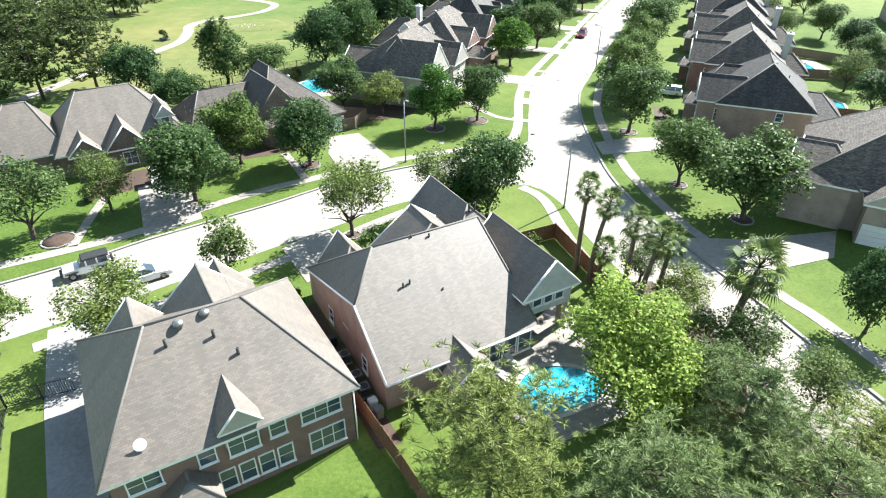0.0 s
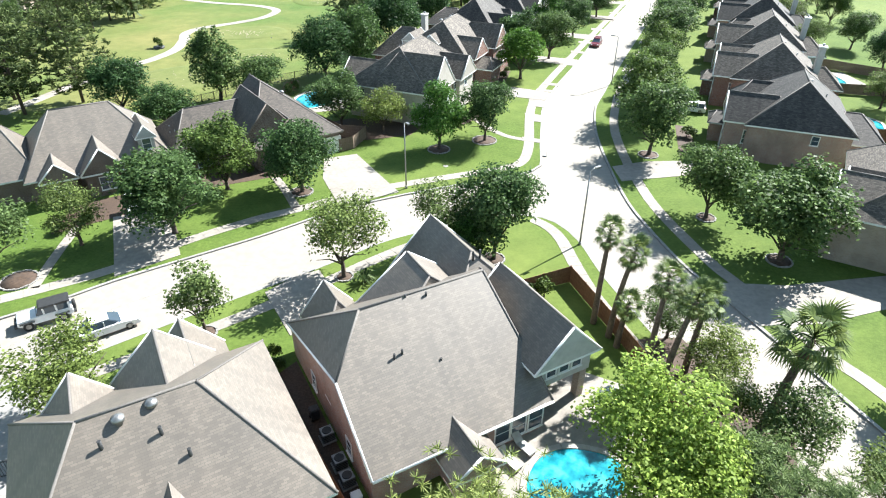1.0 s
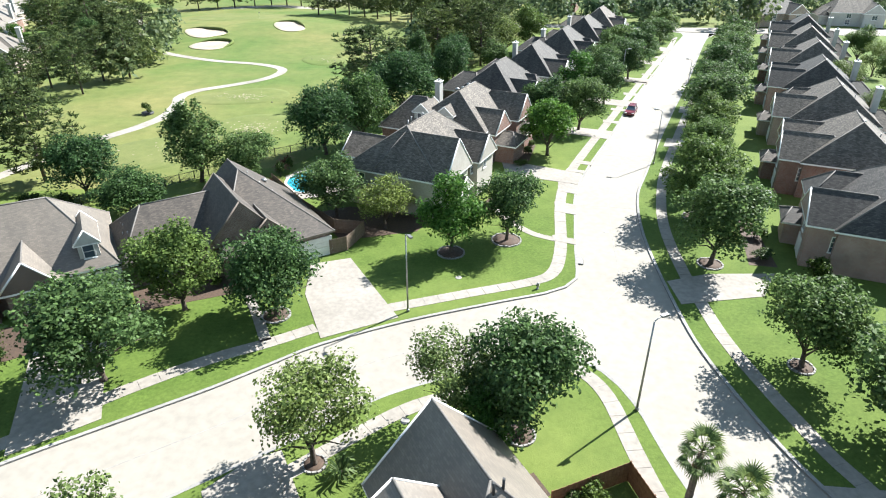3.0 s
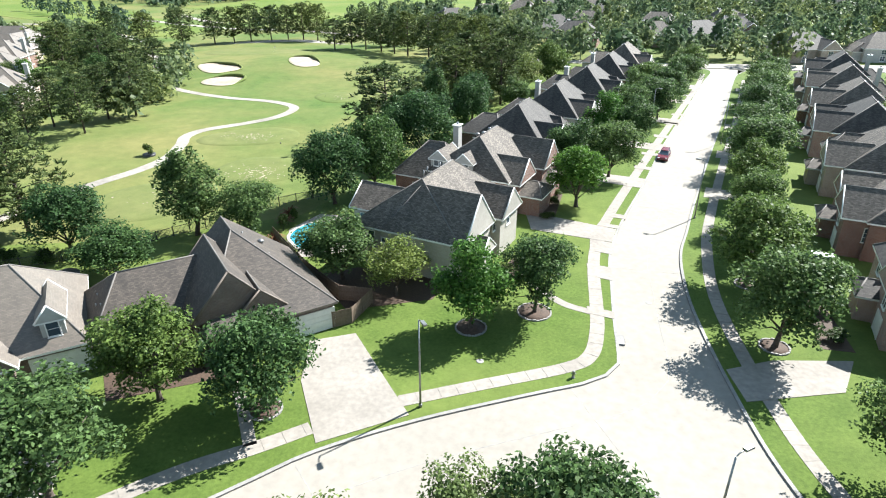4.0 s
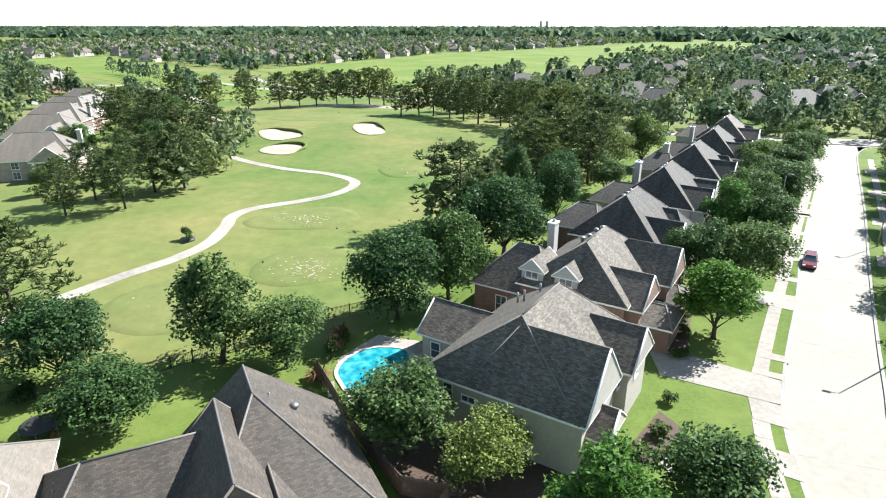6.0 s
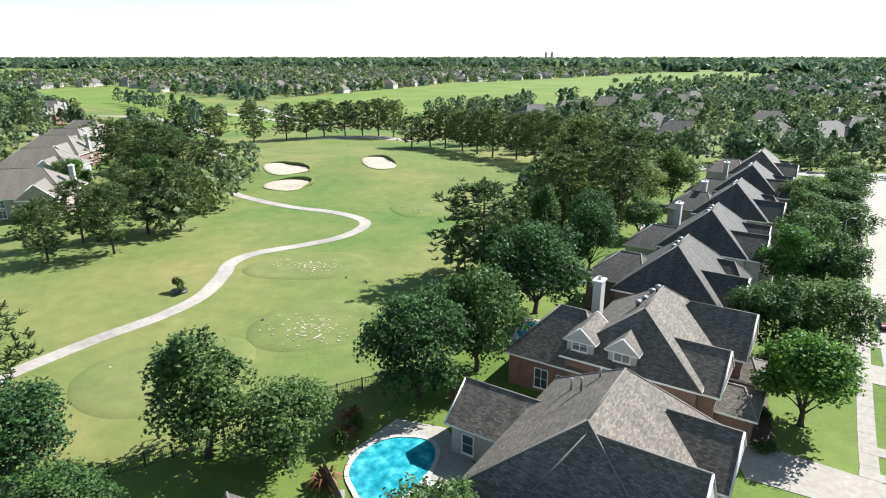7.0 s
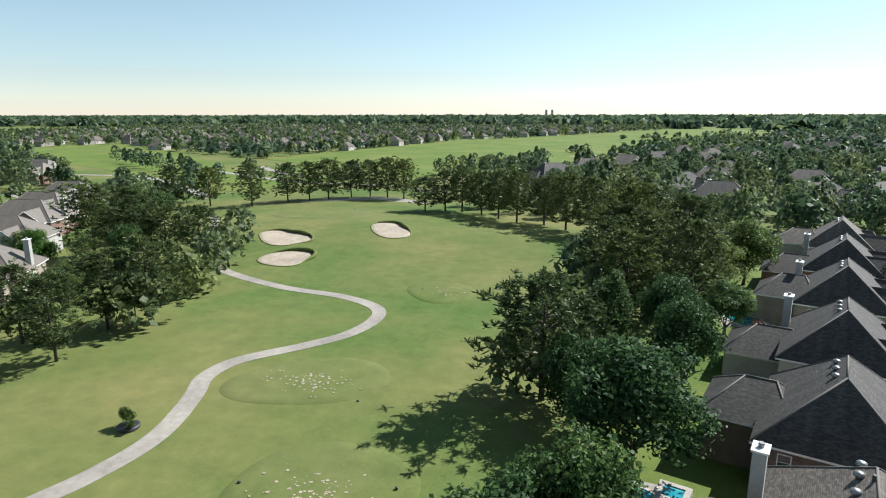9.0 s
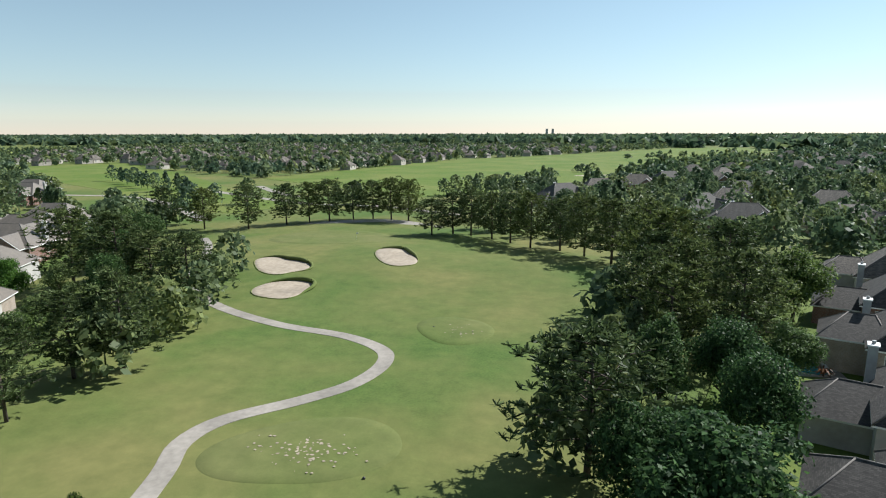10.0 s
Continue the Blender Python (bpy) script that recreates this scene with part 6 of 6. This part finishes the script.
def jeep(x, y, a):
    root = thing("jeep", pose(x, y, -0.13, 0, 0, a), "white four-door jeep with a black hard top parked at the kerb", "jeep")
    part("body", prism([(-2.1, 0.5), (-2.1, 1.15), (0.75, 1.15), (0.85, 1.12), (2.05, 1.05), (2.1, 0.55), (1.8, 0.45), (-1.8, 0.45)], 0.78), PAINT_WHITE, root)
    part("cabin_glass", prism([(-2.0, 1.1), (-1.95, 1.75), (0.3, 1.75), (0.65, 1.1)], 0.74, 0.68, 1.3), GLASS, root)
    part("hard_top", prism([(-2.05, 1.68), (-2.02, 1.86), (0.3, 1.86), (0.36, 1.68)], 0.74), DARK, root, "black hard top")
    for s in (-1, 1):
        for q in (-1.9, -0.95, 0.0):
            part("roof_pillar", box(q - 0.07, q + 0.07, s * 0.73 - 0.04, s * 0.73 + 0.04, 1.1, 1.7), PAINT_WHITE, root)
        for q in (-1.25, 1.35):
            part("wheel_arch", box(q - 0.55, q + 0.55, s * 0.86 - 0.1, s * 0.86 + 0.1, 0.78, 0.86), DARK, root)
        part("headlight", tube([(2.05, s * 0.5, 0.9), (2.13, s * 0.5, 0.9)], [0.1, 0.1], 10), GLASS, root)
    part("front_bumper", box(2.1, 2.32, -0.75, 0.75, 0.5, 0.68), DARK, root)
    part("rear_bumper", box(-2.3, -2.1, -0.75, 0.75, 0.5, 0.65), DARK, root)
    part("spare_wheel", tube([(-2.12, 0, 1.0), (-2.34, 0, 1.0)], [0.38, 0.38], 16), RUBBER, root)
    wheels(root, (-1.25, 1.35), 0.8, 0.4)


jeep(-33.9, 48.0, 213)
car(-28.0, 46.9, 36, PAINT_WHITE, "white sedan parked at the kerb")
car(32.2, 144.6, 248, PAINT_RED, "maroon car parked by the verge", 4.8, 1.6, True)
car(38.6, 102.0, 160, PAINT_WHITE, "white car parked in a driveway", 4.8, 1.6, True).location.z = 0.06
cart = thing("golf_cart", pose(-35.0, 67.1, 0.05, 0, 0, -62), "white golf cart parked in the driveway", "golf cart")
part("body", prism([(-1.15, 0.3), (-1.15, 0.7), (-0.4, 0.75), (0.1, 0.45), (0.6, 0.45), (0.75, 0.95), (1.15, 0.7), (1.15, 0.3)], 0.58), PAINT_WHITE, cart)
part("canopy", prism([(-1.0, 1.8), (-0.95, 1.9), (0.75, 1.9), (0.8, 1.8)], 0.6), PAINT_WHITE, cart)
part("seat", box(-0.75, -0.2, -0.52, 0.52, 0.72, 0.86), FABRIC, cart)
for x in (-0.95, 0.72):
    for s in (-0.52, 0.52):
        part("canopy_post", box(x - 0.02, x + 0.02, s - 0.02, s + 0.02, 0.6, 1.8), DARK, cart)
wheels(cart, (-0.75, 0.8), 0.55, 0.23)

# ---- palms ----
def frond_mesh(mat, seed, droop):
    rng = np.random.default_rng(seed)
    bm = bmesh.new()
    P = []
    for t in (0, 0.5, 1.0):
        P.append(Vector((1.15 * t, 0, 0.35 * t - droop * t * t)))
    add_tube(bm, [tuple(p) for p in P], [0.03, 0.025, 0.015], 4)
    c = P[-1]
    for k in range(15):
        a = radians(-105 + 210 * k / 14)
        L = 0.95 * (1 - 0.18 * abs(k - 7) / 7) * rng.uniform(0.9, 1.1)
        d = Vector((math.cos(a), math.sin(a), 0))
        s = Vector((-math.sin(a), math.cos(a), 0)) * 0.055
        m1 = c + d * L * 0.55 + Vector((0, 0, 0.03 - 0.12 * droop))
        e = c + d * L + Vector((0, 0, -0.22 - 0.45 * droop))
        vs = [bm.verts.new(q) for q in (c - s * 0.4, m1 - s, e, m1 + s, c + s * 0.4)]
        bm.faces.new(vs)
    return mesh_of("frond", bm, mat, False)


FRONDS = [frond_mesh(FROND, 1, 0.1), frond_mesh(FROND, 2, 0.45), frond_mesh(FROND, 3, 0.8)]
SKIRT = frond_mesh(DEAD, 4, 1.0)


def palm(x, y, h, lean=(0, 0), s=1.0, thick=0.2):
    root = thing("palm_tree", pose(x, y, 0), "tall fan palm with a slim brown trunk", "palm", "palms beside the fence")
    top = Vector((lean[0], lean[1], h - 1.0))
    bm = bmesh.new()
    n = 22
    add_tube(bm, [(top.x * (k / n) ** 2, top.y * (k / n) ** 2, top.z * k / n - 0.1) for k in range(n + 1)], [(thick * (1.25 - 0.55 * k / n)) * (1 + 0.06 * (k % 2)) for k in range(n + 1)], 9)
    part("trunk", bm, PALM_BARK, root)
    rs = random.Random(int(x * 10 + y * 7))
    for k in range(34):
        up = 75 - 105 * k / 34
        o = share("frond", FRONDS[min(2, k // 12)], root, Matrix.Translation(top) @ pose(0, 0, 0, 0, 0, k * 137.5 + rs.uniform(-15, 15)) @ pose(0, 0, 0.3 - 0.015 * k, 0, -up * 0.8, 0) @ Matrix.Scale(s * rs.uniform(0.85, 1.15), 4))
    for k in range(12):
        share("dead_frond", SKIRT, root, Matrix.Translation(top) @ pose(0, 0, -0.25 - 0.04 * k, 0, 0, k * 137.5) @ pose(0, 0, 0, 0, 62, 0) @ Matrix.Scale(s * 0.75, 4))
    return root


for x, y, h, lx, ly, s in ((12.9, 48.4, 9.8, 0.2, 0.3, 1.05), (13.8, 46.6, 9.2, 0.9, 0.2, 1.1), (14.2, 45.4, 5.2, 0.3, 0.0, 1.0), (15.6, 42.2, 9.8, 0.2, 0.2, 1.15), (16.5, 40.8, 9.0, 1.0, 0.3, 1.15), (18.8, 42.6, 7.8, 0.3, 0.1, 1.1), (23.4, 38.0, 8.2, 0.8, 0.2, 1.6)):
    palm(x, y, h, (lx, ly), s * 0.8 if s > 1.3 else s * 0.62, 0.3 if s > 1.3 else 0.22)
palm(4.0, 190.0, 8.0, (0.2, 0.2), 1.2)

# ---- garden plants ----
def spiky(x, y, s, mat, label):
    root = thing("sago_palm", pose(x, y, 0), label, "plant")
    bm = bmesh.new()
    rs = random.Random(int(x * 3 + y))
    for k in range(34):
        a, up = k * 2.4, rs.uniform(0.25, 1.2)
        d = Vector((math.cos(a), math.sin(a), 0))
        w = Vector((-math.sin(a), math.cos(a), 0)) * 0.07 * s
        p0, p1, p2 = Vector((0, 0, 0.2)), d * 0.55 * s + Vector((0, 0, 0.2 + up * 0.7 * s)), d * 1.05 * s + Vector((0, 0, 0.15 + up * 0.5 * s))
        vs = [bm.verts.new(q) for q in (p0, p1 - w, p2, p1 + w)]
        bm.faces.new(vs)
    part("leaves", bm, mat, root)
    part("stem", tube([(0, 0, -0.05), (0, 0, 0.35)], [0.14, 0.12], 8), BARK, root)


RUST = leaf_mat("bronze_leaves", (0.12, 0.05, 0.03), (0.25, 0.12, 0.07))
spiky(-7.4, 54.0, 1.3, FROND, "round spiky sago palm in the front bed")
for x, y in ((-27.4, 112.2), (-26.6, 103.4), (-27.2, 109.4), (11.6, 182)):
    spiky(x, y, 1.5, RUST, "bronze spiky poolside plant")


def mulch(x, y, r, label="round mulch bed with stone edging at a tree"):
    root = thing("mulch_bed", pose(x, y, 0), label, "flower bed", "beds round the trees")
    part("mulch", tube([(0, 0, -0.05), (0, 0, 0.05), (0, 0, 0.1)], [r, r, r * 0.3], 20), SOIL, root)
    n = int(2 * math.pi * r / 0.34)
    for k in range(n):
        a = 2 * math.pi * k / n
        o = part("edging_stone", box(-0.08, 0.08, -0.15, 0.15, -0.03, 0.1 + 0.03 * (k % 3)), CURB, root)
        o.matrix_basis = pose(r * math.cos(a), r * math.sin(a), 0, 0, 0, math.degrees(a))


for x, y, r in ((-1.1, 85.6, 1.5), (5.3, 89.0, 1.7), (-9.4, 54.8, 0.8), (4.9, 58.2, 1.1), (-19.7, 46.4, 0.9), (27.3, 84.4, 1.3), (29.0, 67.0, 1.0), (29.2, 96.6, 1.2), (33.2, 58.4, 1.2), (-39.8, 53.6, 1.6), (-17.2, 72.4, 1.3)):
    mulch(x, y, r)
for x, y, h, r in ((9.2, 52.2, 2.0, 1.6), (7.6, 51.6, 1.8, 1.4), (-13.2, 43.4, 1.6, 0.9), (-12.6, 42.2, 1.6, 0.9), (36.9, 81.4, 3.0, 2.0), (-30.4, 76.4, 1.2, 1.0), (-22.0, 77.6, 1.3, 1.0), (-20.4, 78.2, 1.6, 1.0), (-24.6, 77.2, 1.2, 0.9),
                   (-26.4, 110.6, 2.4, 1.1), (-26.8, 107.4, 2.6, 1.0), (8.6, 114.2, 1.2, 1.4), (9.8, 119.6, 1.3, 1.6), (11.0, 123.6, 1.2, 1.3), (4.6, 100.4, 1.4, 1.5), (2.6, 97.2, 1.6, 1.6), (6.4, 105.4, 1.2, 1.2), (-52, 95.6, 2.2, 2.0), (-56.4, 95, 2.2, 2.0), (33.4, 86, 1.5, 1.6),
                   (34.6, 91, 1.8, 1.8), (32.0, 101.6, 1.6, 1.6), (2.2, 63.2, 1.0, 1.0), (-1.6, 55.6, 1.1, 1.0), (-40.6, 62.4, 1.3, 1.4), (-39.2, 64.8, 1.2, 1.2), (-2.4, 28.6, 1.0, 0.8)):
    tree("bush", x, y, h, r, group="garden shrubs")
for x, y, h, r in ((18.6, 46.6, 4.6, 2.8), (20.2, 41.4, 5.0, 3.2), (19.4, 37.4, 4.6, 2.8), (22.6, 34.6, 6.0, 3.4), (18.4, 31.0, 6.0, 3.2), (26.4, 30.4, 5.4, 3.0)):
    tree("elm", x, y, h, r, group="trees beside the pool")
plant = thing("planter", pose(-61.4, 137.9, 0.15), "round dark planter with a shrub beside the cart path", "planter")
part("pot", tube([(0, 0, -0.2), (0, 0, 0.55), (0, 0, 0.6)], [1.0, 1.15, 0.95], 16), DARK, plant)
tree("bush", -61.6, 138.0, 2.4, 1.2, 0.65, label="small leafy shrub growing in a planter")
tree("bush", -60.6, 137.2, 1.0, 0.8, 0.65, label="low clipped shrub growing in a planter")

for k, pts in enumerate(([(-33, 76), (-22, 80.6), (-19.6, 77.4), (-30.6, 72.4)], [(-42.5, 68.5), (-37.0, 72.0), (-35.4, 66.6), (-41.6, 62.0)], [(-2.4, 50.6), (5.6, 54.8), (6.6, 53.0), (-1.2, 49.0)], [(6.2, 112.6), (9.8, 124.6), (11.8, 124), (9.2, 112.2)],
                         [(31.5, 84.4), (34.5, 96), (36, 95), (34.4, 84)], [(15.2, 46.2), (19.8, 46.6), (24.2, 36), (21.8, 30), (19.4, 32.6)], [(2.6, 95.4), (6.8, 101.6), (5.2, 104), (0.6, 96.2)], [(-14.0, 88.0), (-5.4, 90.8), (-3.4, 95.4), (-14.8, 97.6), (-19.4, 95.2)])):
    setting("garden_bed_%d" % (k + 1), slab(pts, -0.1, 0.022), SOIL, "dark mulched planting bed beside the house", "garden bed")

# worn spots and divots filled with pale sand on the tees
rs = random.Random(8)
bm = bmesh.new()
for cx, cy, w, d, n in ((-38.5, 130.5, 5.0, 4.2, 130), (-47.0, 151.5, 5.2, 3.2, 100), (-38.5, 191, 3.4, 3.4, 26), (-49, 118, 6, 4.5, 16)):
    for k in range(n):
        x, y = cx + max(-1.2, min(1.2, rs.gauss(0, 0.55))) * w, cy + max(-1.2, min(1.2, rs.gauss(0, 0.5))) * d
        r = rs.uniform(0.06, 0.2)
        z = land(x, y) + 0.19
        ring = [bm.verts.new((x + r * rs.uniform(0.6, 1.4) * math.cos(q * 1.047), y + 0.8 * r * rs.uniform(0.6, 1.4) * math.sin(q * 1.047), z)) for q in range(6)]
        bm.faces.new(ring)
tagged(part("sand_divots", bm, SAND), "scattered pale sand-filled divots on the tees", "divots", kind="stuff")
for x, y in ((-45.6, 131.4), (-31.8, 133.0), (-40.2, 148.0), (-44.4, 158.6), (-42.6, 192.6), (-36, 191)):
    o = tagged(part("tee_marker", tube([(0, 0, -0.1), (0, 0, 0.15), (0, 0, 0.22)], [0.15, 0.15, 0.06], 8), DARK), "small dark tee marker on the mown grass", "tee marker", "tee markers")
    o.matrix_basis = pose(x, y, 0.2)
flag = thing("golf_flag", pose(-79, 262, land(-79, 262)), "thin flagstick on the green", "flag")
part("pole", tube([(0, 0, -0.1), (0, 0, 2.2)], [0.02, 0.02], 5), TRIM, flag)
part("flag", box(0, 0.5, -0.01, 0.01, 1.85, 2.2), TRIM, flag)
